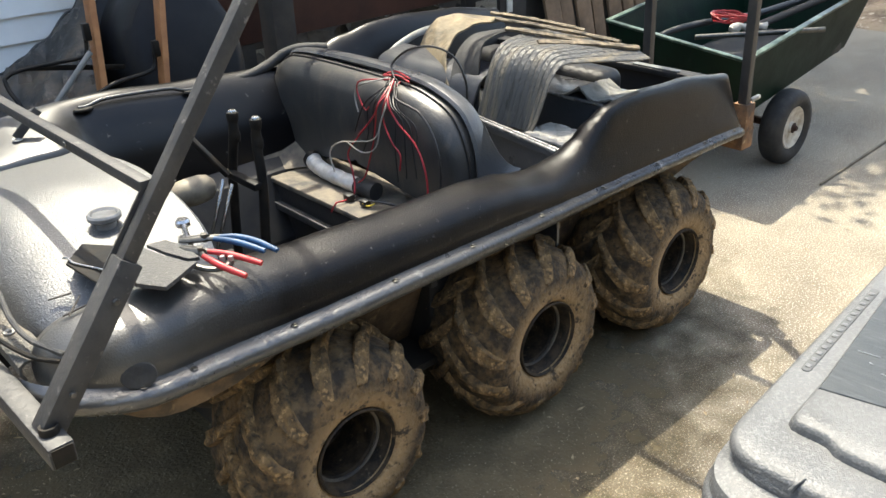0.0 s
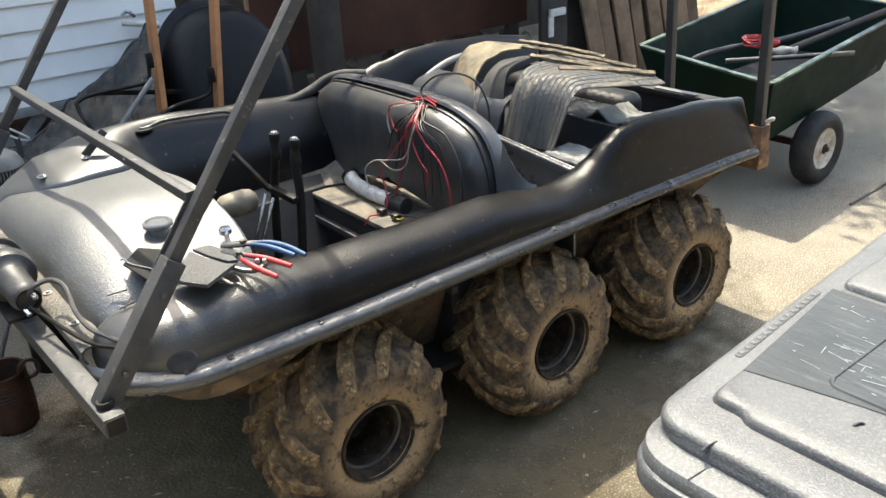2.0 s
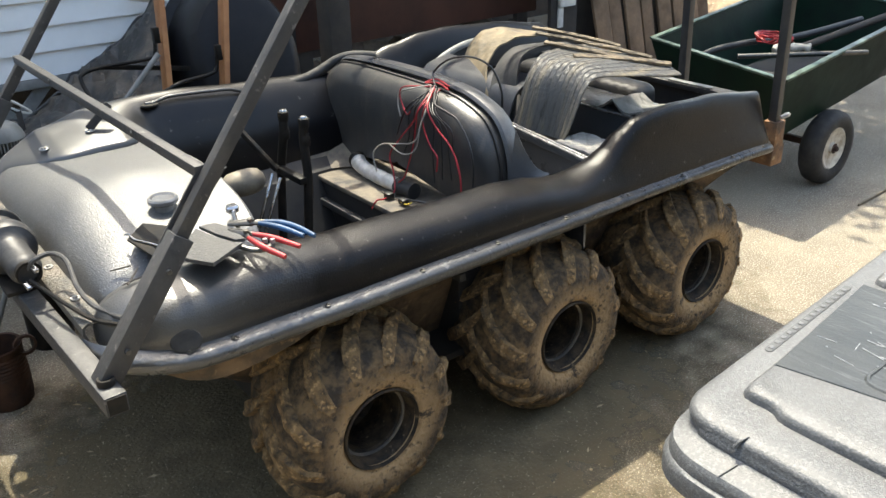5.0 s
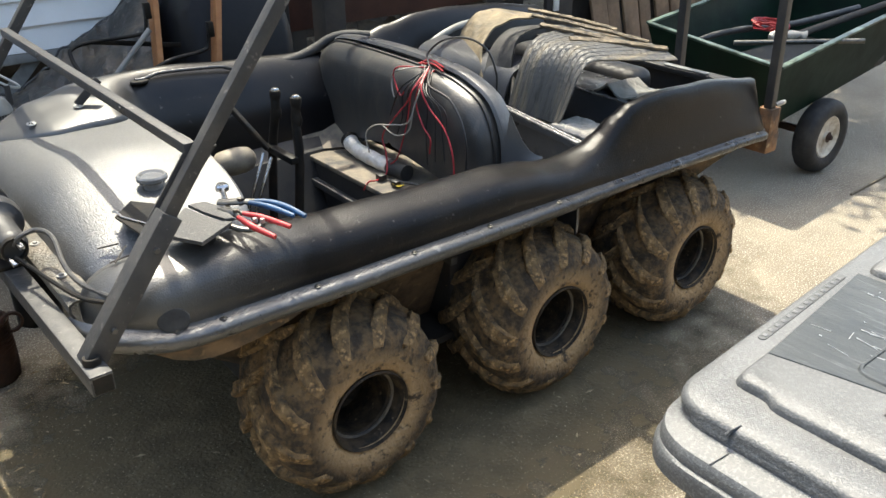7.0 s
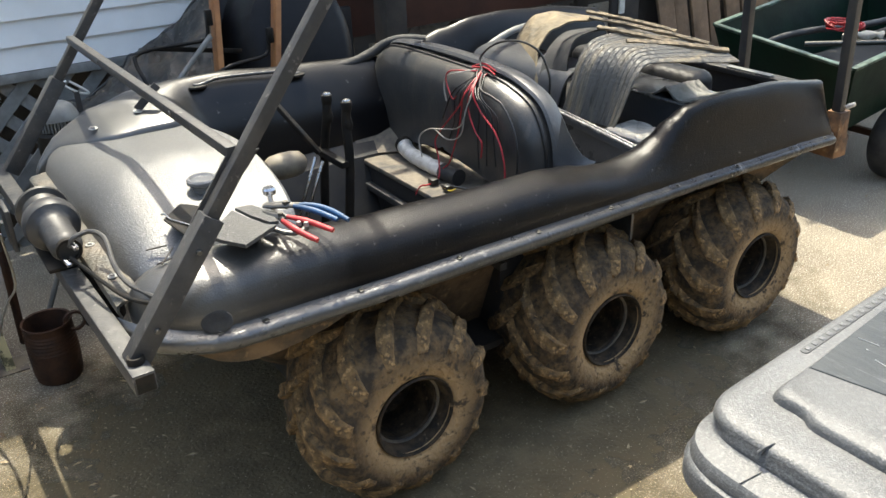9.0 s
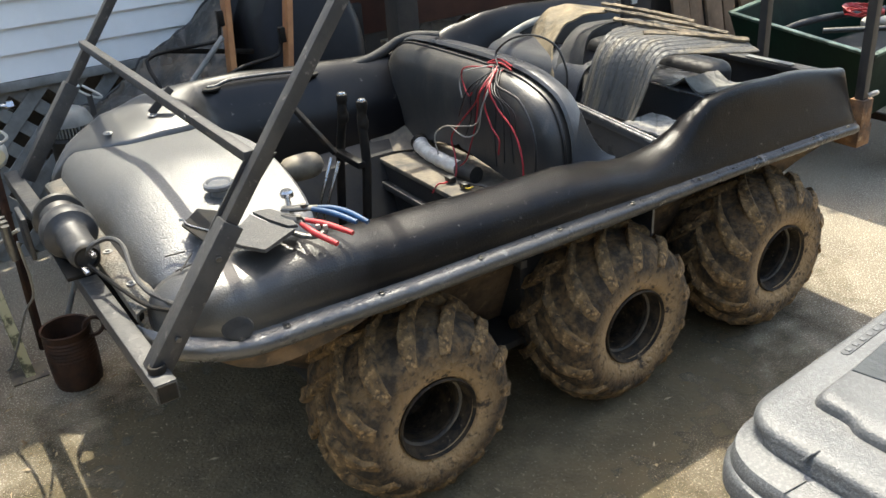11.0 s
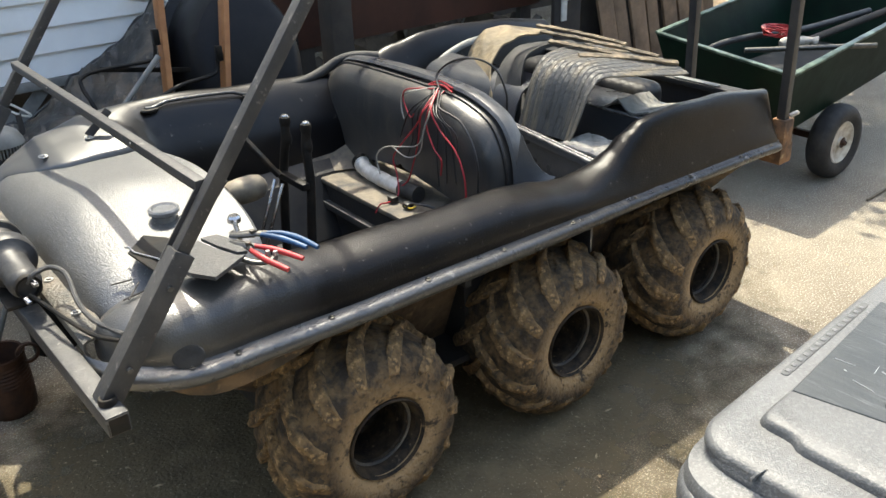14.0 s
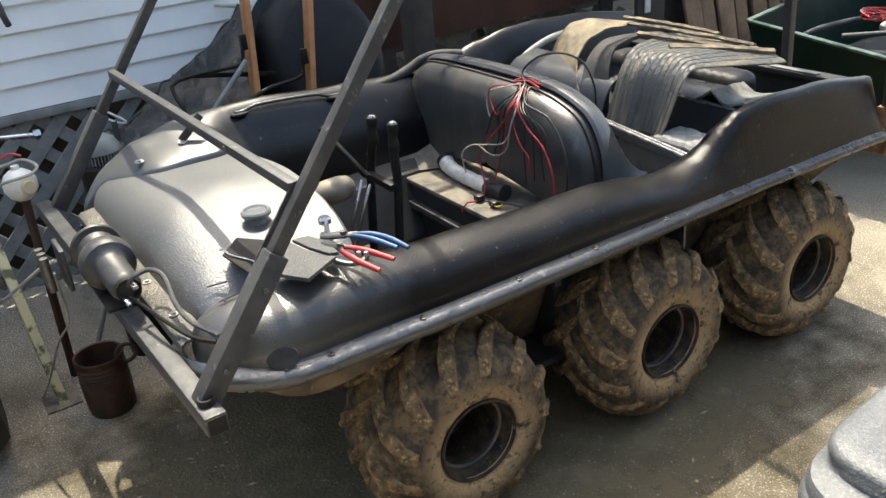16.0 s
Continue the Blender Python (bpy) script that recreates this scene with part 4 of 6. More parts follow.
part("roof_mesh", grille, M_STEEL, vehicle, "expanded steel mesh over the rear of the roof", False)
part("cross_bar", beam((-0.352, 0.0, 1.045), (-0.36, 1.22, 1.05), 0.0215, 0.0215), M_STEEL, vehicle, "grey square steel cross bar")
for y in (0.30, 0.88):
    o = part("rivet", lathe([(0.0, 0.003), (0.005, 0.002), (0.006, 0.0)], "x", 10), M_BOLT, vehicle)
    o.location = (-0.369, y, 1.05)
    o.scale = (-1, 1, 1)
part("gusset", skin([[Vector((-0.365, 0.0, 1.04)), Vector((-0.45, 0.0, 0.93))], [Vector((-0.30, 0.0, 1.04)), Vector((-0.40, 0.0, 0.93))]], 0.004), M_STEEL, vehicle, smooth=False)
part("bar_stay", beam((-0.268, 0.992, rail_z(FAR_ROWS, -0.268, 0.992)), (-0.20, 0.990, 0.935), 0.024, 0.006, up=(0, 1, 0)), M_STEEL, vehicle, "flat steel stay bolted to the hood")

part("filler_cap", lathe([(0.0, 0.026), (0.014, 0.027), (0.023, 0.025), (0.027, 0.029), (0.031, 0.029), (0.0345, 0.025), (0.0345, 0.018), (0.031, 0.014), (0.022, 0.010), (0.021, -0.022)], sides=40, at=(-0.306, 0.368, 0.842)), M_CAP, vehicle, "round glossy black filler cap")

# winch on the front bar
winch = part("winch", lathe([(0.0000, 0.0), (0.0251, 0.0), (0.0310, 0.006), (0.0347, 0.02), (0.0347, 0.125), (0.0384, 0.13), (0.0444, 0.136), (0.0577, 0.142), (0.0621, 0.152), (0.0621, 0.180), (0.0584, 0.186)], "y", 36, at=(-0.612, 0.385, 0.776)), M_WINCH, vehicle, "dark grey electric winch motor")
part("winch_drum", lathe([(0.0577, 0.186), (0.0458, 0.190), (0.0488, 0.2), (0.0458, 0.206), (0.0495, 0.215), (0.0458, 0.222), (0.0495, 0.231), (0.0458, 0.238), (0.0488, 0.247), (0.0458, 0.254), (0.0592, 0.258), (0.0614, 0.266), (0.0577, 0.272), (0.0000, 0.274)], "y", 36, at=(-0.612, 0.385, 0.776)), M_CABLE, winch, "drum wound with dark cable")
part("winch_plate", box((-0.655, 0.44, 0.704), (-0.56, 0.66, 0.714), 0.003), M_RIM, vehicle)
part("winch_cover", lathe([(0.022, -0.012), (0.027, -0.012), (0.027, 0.004), (0.022, 0.004)], "y", 24, at=(-0.612, 0.385, 0.776), closed=True), M_RIM, winch)
for k in range(2):
    part("terminal", beam((-0.605 - 0.02 * k, 0.372, 0.79 - 0.03 * k), (-0.60 - 0.02 * k, 0.355, 0.785 - 0.035 * k), 0.012, 0.01), M_CHROME, winch)
part("power_cable", tube([(-0.61, 0.375, 0.785), (-0.60, 0.365, 0.806), (-0.565, 0.365, 0.812), (-0.545, 0.33, 0.803), (-0.552, 0.25, 0.775), (-0.548, 0.18, 0.762), (-0.53, 0.12, 0.758), (-0.522, 0.075, 0.765)], 0.0055, 8, 8), M_STEEL, vehicle, "grey sheathed power cable")
part("power_cable", tube([(-0.615, 0.365, 0.765), (-0.60, 0.33, 0.752), (-0.585, 0.24, 0.752), (-0.56, 0.14, 0.748), (-0.53, 0.08, 0.752)], 0.0045, 8, 8), M_RIM, vehicle)
fair = part("fairlead", box((-0.690, 0.70, 0.665), (-0.678, 0.80, 0.775), 0.003), M_WINCH, vehicle, "dark scuffed steel cable guide")
for k in range(3):
    part("roller", tube([(-0.725, 0.715 + 0.033 * k, 0.675), (-0.725, 0.715 + 0.033 * k, 0.765)], 0.010, 12, 2), M_BOLT, fair)

# control levers in the cockpit
for y, x, tilt in ((0.63, 0.13, -0.023), (0.50, 0.14, 0.014)):
    part("lever", tube([(x - 0.03, y, 0.36), (x - 0.015, y, 0.60), (x, y, 0.76), (x + 0.005, y + tilt, 0.86), (x + 0.01, y + tilt, 0.905)], 0.0125, 10, 6), M_RIM, vehicle, "black steel drive lever")
    part("lever_grip", tube([(x + 0.008, y + tilt, 0.85), (x + 0.011, y + tilt, 0.925)], lambda u: 0.0135 + 0.0025 * math.sin(u * 9), 12, 8), M_RIM, vehicle, "black rubber grip with chrome tip")
    part("lever_tip", lathe([(0.0, 0.007), (0.009, 0.005), (0.0115, 0.0), (0.0115, -0.004)], sides=16, at=(x + 0.011, y + tilt, 0.927)), M_CHROME, vehicle)
part("lever_bracket", box((0.108, 0.487, 0.752), (0.132, 0.643, 0.772), 0.004), M_RIM, vehicle)
part("throttle_lever", beam((0.10, 0.60, 0.77), (0.02, 0.68, 0.91), 0.02, 0.012), M_RIM, vehicle)
for y0, y1 in ((0.63, 0.61), (0.585, 0.57)):
    part("brake_rod", tube([(0.10, y0, 0.75), (0.05, y1, 0.66), (-0.02, y1, 0.50)], 0.005, 8, 4), M_CHROME, vehicle, "thin bright steel rod")
part("canister", lathe([(0.0, -0.066), (0.022, -0.062), (0.032, -0.048), (0.035, -0.02), (0.035, 0.012), (0.030, 0.034), (0.018, 0.046), (0.0, 0.049)], "x", 28, at=(-0.016, 0.55, 0.778)), M_CANISTER, vehicle, "dusty tan rounded canister behind the hood")

# loose plates lying on the near corner of the hood
def flat_plate(name, outline_, z, slope, thick, mat_, label):
    bm = bmesh.new()
    f = bm.faces.new([bm.verts.new((x, y, z + slope * (y - 0.12))) for x, y in outline_])
    if f.normal.z < 0:
        f.normal_flip()
    raised = bmesh.ops.extrude_face_region(bm, geom=[f])["geom"]
    for v in raised:
        if isinstance(v, bmesh.types.BMVert):
            v.co.z += thick
    bmesh.ops.recalc_face_normals(bm, faces=bm.faces)
    bmesh.ops.bevel(bm, geom=bm.edges[:], offset=0.0012, segments=2, affect="EDGES", profile=0.5)
    return tagged(mesh_object(name, bm, mat_, False), label, "plate")


flat_plate("rubber_plate", [(-0.294, 0.208), (-0.258, 0.202), (-0.242, 0.150), (-0.245, 0.088), (-0.263, 0.096), (-0.282, 0.150)], 0.838, 0.02, 0.008, M_PLATE, "narrow grey speckled rubber plate on the hood")
flat_plate("rubber_plate", [(-0.302, 0.203), (-0.290, 0.148), (-0.271, 0.094), (-0.254, 0.080), (-0.342, 0.032), (-0.372, 0.078), (-0.388, 0.118)], 0.835, 0.03, 0.009, M_PLATE, "flat grey speckled rubber plate on the hood")
# Flap's black outline also covers the post's shadow on the plate.
flat_plate("steel_flap", [(-0.436, 0.246), (-0.380, 0.308), (-0.330, 0.240), (-0.371, 0.170), (-0.425, 0.125)], 0.842, 0.0, 0.005, M_RIM, "dark bent steel flap on the hood, its black including the post's shadow")
pin = mesh_object("hinge_wire", tube([(-0.434, 0.262, 0.851), (-0.428, 0.250, 0.853), (-0.425, 0.225, 0.850), (-0.402, 0.170, 0.850), (-0.398, 0.150, 0.849)], 0.0025, 8, 6), M_CHROME)
tagged(pin, "bent bright wire lying on the steel flap", "wire")

# ---- tools on the side rail ----


def pliers(name, mat, label, jaw, pivot, grips):
    """Pliers lying nearly flat: tapered steel jaws, a pivot and two dipped handles along the given paths."""
    root = thing(name, label, "pliers")
    jaw, pivot = Vector(jaw), Vector(pivot)
    across = (pivot - jaw).cross(Vector((0, 0, 1))).normalized()
    for k, path in enumerate(grips):
        side_ = across * (0.004 if k else -0.004)
        part("handle", tube([Vector(p) for p in path], lambda u: 0.0050 + 0.0016 * math.sin(2.9 * u), 10, 8, flat=0.8), mat, root, "plastic-dipped handle")
        part("jaw", tube([pivot + (pivot - jaw) * 0.12 - side_, pivot + side_ * 0.5, pivot.lerp(jaw, 0.5) + side_ * 1.2, jaw + side_ * 0.4], lambda u: 0.0095 - 0.0055 * u, 8, 4, flat=0.65), M_BOLT, root, "bare steel jaw")
        part("shank", tube([pivot, pivot.lerp(Vector(path[0]), 0.5), Vector(path[0])], 0.0058, 8, 4, flat=0.7), M_BOLT, root, "bare steel shank")
    part("pivot", lathe([(0.0, 0.010), (0.006, 0.009), (0.007, 0.0), (0.007, -0.006)], sides=14, at=pivot), M_BOLT, root)
    return root


pliers("red_pliers", M_RED, "red-handled pliers lying on the side rail", (-0.252, 0.150, 0.846), (-0.232, 0.108, 0.845),
       ([(-0.222, 0.100, 0.844), (-0.204, 0.076, 0.842), (-0.188, 0.048, 0.839), (-0.167, -0.002, 0.834)], [(-0.236, 0.092, 0.842), (-0.232, 0.062, 0.839), (-0.224, 0.032, 0.834), (-0.209, -0.014, 0.828)]))
pliers("blue_pliers", M_BLUE, "blue-handled pliers lying on the side rail", (-0.245, 0.168, 0.852), (-0.205, 0.142, 0.852),
       ([(-0.192, 0.128, 0.851), (-0.175, 0.100, 0.850), (-0.160, 0.072, 0.847), (-0.142, 0.026, 0.841)], [(-0.180, 0.125, 0.852), (-0.156, 0.102, 0.851), (-0.136, 0.064, 0.847), (-0.123, 0.012, 0.840)]))
ratchet = thing("ratchet_wrench", "chrome ratchet wrench resting on the hood edge", "wrench")
part("shaft", tube([(-0.232, 0.150, 0.842), (-0.216, 0.195, 0.846), (-0.204, 0.228, 0.848)], 0.0075, 10, 4, flat=0.6), M_CHROME, ratchet)
part("head", lathe([(0.0, 0.009), (0.011, 0.009), (0.015, 0.004), (0.015, -0.006), (0.0, -0.007)], sides=20, at=(-0.198, 0.243, 0.850)), M_CHROME, ratchet)
clamp = thing("spring_clamp", "small dull steel clamp with bright nuts under the pliers", "clamp")
part("body", tube([(-0.262, 0.085, 0.834), (-0.244, 0.058, 0.829), (-0.222, 0.046, 0.828), (-0.200, 0.052, 0.831)], 0.006, 8, 6), M_BOLT, clamp)
for x, y in ((-0.213, 0.062), (-0.202, 0.050)):
    part("nut", lathe([(0.0, 0.006), (0.0045, 0.006), (0.0055, 0.003), (0.0055, -0.003), (0.0, -0.004)], sides=12, at=(x, y, 0.838)), M_WASHER, clamp, "bright nut")

# ---- wiring on the seat back ----
KNOT = Vector((0.600, 0.515, 0.925))


def seat_x(z):
    return 0.645 - 0.05 * (0.92 - z) - 0.103


harness = thing("wire_bundle", "bundle of loose red and black wires over the seat back", "wires")
rng = random.Random(11)


def wire(path, mat, r, name):
    part(name, tube([KNOT + Vector((rng.uniform(-0.01, 0.01), rng.uniform(-0.02, 0.02), rng.uniform(-0.004, 0.006)))] + [Vector((seat_x(z) - d, y, z)) for y, z, d in path], r, 7, 9), mat, harness)


wire([(0.502, 0.885, 0.010), (0.535, 0.833, 0.010), (0.610, 0.757, 0.010), (0.655, 0.700, 0.012), (0.632, 0.655, 0.016), (0.604, 0.612, 0.030), (0.600, 0.590, 0.045), (0.596, 0.588, 0.080), (0.600, 0.588, 0.102), (0.612, 0.560, 0.113)], M_RED_WIRE, 0.0026, "red_wire")
wire([(0.475, 0.892, 0.012), (0.489, 0.856, 0.012), (0.483, 0.820, 0.010), (0.453, 0.778, 0.010), (0.420, 0.752, 0.010), (0.419, 0.708, 0.012)], M_RED_WIRE, 0.0026, "red_wire")
wire([(0.465, 0.891, 0.012), (0.430, 0.842, 0.010), (0.362, 0.800, 0.010), (0.322, 0.750, 0.012), (0.306, 0.690, 0.012), (0.308, 0.625, 0.012)], M_RED_WIRE, 0.0028, "red_wire")
wire([(0.500, 0.880, 0.014), (0.522, 0.825, 0.010), (0.535, 0.770, 0.008), (0.555, 0.700, 0.012), (0.575, 0.650, 0.014), (0.600, 0.625, 0.02)], M_RED_WIRE, 0.0022, "red_wire")
wire([(0.575, 0.930, 0.010), (0.600, 0.905, 0.012), (0.585, 0.870, 0.012), (0.560, 0.850, 0.014), (0.545, 0.862, 0.014)], M_RED_WIRE, 0.0022, "red_wire")
wire([(0.560, 0.925, 0.008), (0.605, 0.905, 0.010), (0.612, 0.870, 0.010), (0.600, 0.835, 0.010)], M_WIRE_GREY, 0.0024, "grey_wire")
wire([(0.440, 0.905, 0.006), (0.380, 0.892, 0.006), (0.338, 0.880, 0.006), (0.290, 0.832, 0.006), (0.262, 0.770, 0.008), (0.258, 0.700, 0.010)], M_WIRE_BLACK, 0.0036, "black_wire")
wire([(0.480, 0.860, 0.015), (0.526, 0.775, 0.012), (0.606, 0.748, 0.016), (0.690, 0.726, 0.018), (0.735, 0.685, 0.020), (0.705, 0.635, 0.028)], M_WIRE_GREY, 0.0023, "grey_wire")
wire([(0.490, 0.840, 0.015), (0.515, 0.755, 0.016), (0.580, 0.722, 0.016), (0.660, 0.735, 0.014)], M_WIRE_GREY, 0.0022, "grey_wire")
wire([(0.540, 0.890, 0.010), (0.575, 0.856, 0.012), (0.600, 0.815, 0.010), (0.618, 0.775, 0.010)], M_WIRE_BLACK, 0.0028, "black_wire")
for y0, y1, z1 in ((0.385, 0.352, 0.700), (0.410, 0.395, 0.690), (0.360, 0.325, 0.730), (0.535, 0.545, 0.760), (0.440, 0.430, 0.670), (0.560, 0.585, 0.720)):
    wire([(0.5 * (y0 + 0.5), 0.885, 0.010), (y0, 0.845, 0.008), ((y0 + y1) / 2 + rng.uniform(-0.012, 0.012), (0.845 + z1) / 2, 0.007), (y1, z1, 0.009)], M_WIRE_BLACK, 0.0021, "black_wire")
# a stiff loop standing up over the seat
part("black_wire", tube([KNOT, (0.62, 0.55, 0.96), (0.64, 0.50, 1.005), (0.67, 0.43, 1.018), (0.70, 0.38, 0.99), (0.71, 0.35, 0.93), (0.71, 0.345, 0.87)], 0.0032, 8, 8), M_WIRE_BLACK, harness, "stiff black wire loop")
part("red_wire", tube([KNOT + Vector((0.0, -0.06, 0.005)), KNOT + Vector((0.01, 0.0, 0.012)), KNOT + Vector((0.0, 0.05, 0.006)), KNOT + Vector((0.02, 0.02, 0.018)), KNOT + Vector((0.01, -0.05, 0.012))], 0.0028, 7, 8), M_RED_WIRE, harness)
for y, z, x in ((0.60, 0.592, 0.47), (0.53, 0.592, 0.475)):
    part("connector", box((x - 0.012, y - 0.014, z - 0.008), (x + 0.012, y + 0.014, z + 0.010), 0.003), M_WIRE_BLACK, harness, "small black plug")
part("yellow_wire", tube([(0.475, 0.55, 0.592), (0.465, 0.53, 0.594), (0.47, 0.51, 0.590), (0.485, 0.50, 0.596)], 0.0025, 6, 6), M_YELLOW, harness)
part("black_wire", tube([(0.475, 0.53, 0.60), (0.50, 0.47, 0.602), (0.52, 0.44, 0.594), (0.53, 0.40, 0.592)], 0.004, 6, 6), M_WIRE_BLACK, harness)
conduit = thing("silver_tube", "crumpled silver-foil tube lying on the seat board", "tube")
part("foil", tube([(0.535, 0.872, 0.622), (0.529, 0.845, 0.613), (0.522, 0.790, 0.608), (0.520, 0.690, 0.606), (0.523, 0.620, 0.606)], lambda u: 0.027 - 0.003 * min(1, u * 3) + 0.001 * math.sin(u * 40), 18, 10), M_SILVER, conduit)
part("rubber_end", tube([(0.523, 0.622, 0.606), (0.525, 0.590, 0.606), (0.528, 0.545, 0.606)], 0.0265, 16, 4), M_RUBBER, conduit, "black rubber end sleeve")
# Dark sleeve gives the tube's closed mouth the shade of a hollow.
part("mouth", tube([(0.5365, 0.879, 0.6245), (0.534, 0.865, 0.6205)], 0.029, 16, 2, smooth_path=False), M_RIM, conduit, "dark cap for the shaded open end")

# ---- rubber mat folded over the rear seat ----
mat_rows = []
RIBS = 13
for i in range(131):
    u = i / 130
    groove = 0.0022 * (1 - min(1.0, abs(math.sin(u * math.pi * RIBS)) * 2.6))
    sag = 0.010 * math.sin(u * 5.0)
    xf = 0.912 + 0.012 * math.sin(u * 6) - 0.012 * u
    ring = [(xf - 0.012, 0.748), (xf, 0.785), (xf + 0.016, 0.845), (xf + 0.040, 0.902), (xf + 0.085, 0.934), (xf + 0.15, 0.940), (xf + 0.24, 0.936), (xf + 0.32, 0.930), (xf + 0.37, 0.925)]
    near_y = (0.278, 0.268, 0.256, 0.250, 0.250, 0.222, 0.196, 0.166, 0.150)
    droop = (0.0, 0.0, 0.0, 0.0, 0.001, 0.006, 0.012, 0.014, 0.012)
    far_y = (0.492, 0.486, 0.478, 0.474, 0.480, 0.500, 0.520, 0.530, 0.530)
    pts = []
    for n, (x, z) in enumerate(ring):
        lean = min(n, 4) / 4
        pts.append(Vector((x + groove * (1 - lean * 0.8), near_y[n] + (far_y[n] - near_y[n]) * u, z + 0.036 * u * lean + sag * lean - groove * lean - droop[n] * (1 - u) ** 2)))
    mat_rows.append(catmull(pts, 6))
mat = mesh_object("rubber_mat", skin(mat_rows, 0.006), M_MAT)
tagged(mat, "ribbed black rubber mat, mud-streaked, folded over the rear deck", "mat")


def draped(left, right, across, wave):
    """A sheet between two edge curves, with a little unevenness."""
    a, b = catmull(left, 6), catmull(right, 6)
    rows = []
    for i in range(across + 1):
        u = i / across
        rows.append([p.lerp(q, u) + Vector((0, 0, wave * noise.noise((u * 3, k * 0.2, wave * 900)))) for k, (p, q) in enumerate(zip(a, b))])
    return skin(rows, 0.006)


flap = mesh_object("mat_flap", draped([(0.872, 0.60, 0.766), (0.905, 0.62, 0.838), (0.955, 0.65, 0.900), (1.03, 0.67, 0.942), (1.15, 0.68, 0.950), (1.30, 0.66, 0.930)],
                                      [(0.905, 0.50, 0.750), (0.925, 0.515, 0.835), (0.952, 0.54, 0.905), (1.005, 0.56, 0.952), (1.13, 0.565, 0.962), (1.28, 0.56, 0.940)], 16, 0.006), M_RUBBER)
tagged(flap, "smooth black rubber flap beside the ribbed mat", "mat")
strip = mesh_object("mat_strip", draped([(1.00, 0.905, 0.800), (1.035, 0.90, 0.890), (1.085, 0.90, 0.950), (1.14, 0.89, 0.970), (1.21, 0.86, 0.966), (1.32, 0.80, 0.945)],
                                        [(0.862, 0.585, 0.785), (0.90, 0.63, 0.842), (0.95, 0.69, 0.890), (1.03, 0.73, 0.938), (1.12, 0.75, 0.958), (1.25, 0.75, 0.950)], 16, 0.010), M_MAT_TAN)
tagged(strip, "tan dusty strip of rubber matting bent over the rear seat", "mat")
def bent_strip(a, b, w, seed):
    """A thin uneven strip, a little bowed and frayed at its edges."""
    a, b = Vector(a), Vector(b)
    across = (b - a).cross(Vector((0, 0, 1))).normalized()
    rows = []
    for i in range(25):
        u = i / 24
        c = a.lerp(b, u) + Vector((0, 0, 0.004 * math.sin(math.pi * u) + 0.003 * noise.noise((u * 5, seed, 1))))
        half = w * 0.5 * (1 + 0.12 * noise.noise((u * 9, seed, 3)))
        rows.append([c + across * half * f + Vector((0, 0, 0.004 * (1 - f * f) + 0.002 * noise.noise((u * 20, f, seed)))) for f in (-1, -0.5, 0, 0.5, 1)])
    return skin(rows, 0.008)


for k, (a, b, w) in enumerate([((1.245, 0.770, 0.978), (1.285, 0.400, 0.962), 0.020), ((1.185, 0.690, 0.978), (1.262, 0.250, 0.952), 0.024), ((1.100, 0.565, 0.978), (1.225, 0.262, 0.940), 0.028), ((1.060, 0.400, 0.967), (1.295, 0.205, 0.936), 0.040)]):
    o = mesh_object("wood_strip", bent_strip(a, b, w, k), M_SLATWOOD)
    tagged(o, "dusty tan wooden strip lying on the rubber mat", "strip", "strips on the mat")
# grey pads on the rear deck; grooves stand in for the mesh's shadow lines
for x0, x1, y0, y1, z, fold, ridge in ((1.158, 1.31, 0.145, 0.385, 0.784, 0.036, 0.03), (0.866, 1.0, 0.135, 0.292, 0.750, 0.005, 0.10)):
    rows = []
    for i in range(41):
        row = []
        for j in range(41):
            x, y = x0 + (x1 - x0) * i / 40, y0 + (y1 - y0) * j / 40
            d = (abs(math.sin((x + y) * 48)) * abs(math.sin((x - y) * 48))) ** 0.6
            v = (y - y0) / (y1 - y0)
            peak = max(0.0, 1 - abs(v - 0.72) / 0.25) ** 1.3 + 0.55 * max(0.0, 1 - abs(v - 0.22) / 0.28) ** 1.3
            row.append(Vector((x, y, z + 0.004 * min(1.0, d * 3.0) + fold * peak * (1 - ridge * i / 10) + 0.003 * noise.noise((x * 22, y * 22, 4)))))
        rows.append(row)
    o = mesh_object("quilted_pad", skin(rows, 0.006), M_PAD)
    tagged(o, "grey pad, creased, on the rear ledge, grooved after the mesh's shadow" if fold > 0.01 else "flat grey pad lying behind the cross rail, grooved after the mesh's shadow", "pad", "pads")
o = mesh_object("pad_support", box((0.872, 0.12, 0.622), (1.02, 0.32, 0.746), 0.01), M_DECK)
tagged(o, "black moulded step in the rear compartment", "step")

# ---- trailer ----
trailer = thing("garden_trailer", "dark green steel garden cart with cream-rimmed wheels", "trailer")
TB = [(2.50, 0.51, 0.315), (3.80, 0.63, 0.385), (3.86, 1.25, 0.430), (2.50, 1.08, 0.365)]
TT = [(2.40, 0.44, 0.610), (3.93, 0.575, 0.695), (3.98, 1.38, 0.745), (2.41, 1.15, 0.682)]
for i, nm in enumerate(("tub_side", "tub_tailgate", "tub_side", "tub_front")):
    j = (i + 1) % 4
    rows = []
    for k in range(5):
        t = k / 4
        a = Vector(TB[i]).lerp(Vector(TB[j]), t)
        b = Vector(TT[i]).lerp(Vector(TT[j]), t)
        rows.append([a, a.lerp(b, 0.5), b])
    part(nm, skin(rows, 0.008), M_GREEN, trailer, smooth=False)
    part("top_edge", beam(Vector(TT[i]) + Vector((0, 0, 0.004)), Vector(TT[j]) + Vector((0, 0, 0.004)), 0.030, 0.012, 0.003), M_GREEN_EDGE, trailer, "worn pale green top edge")
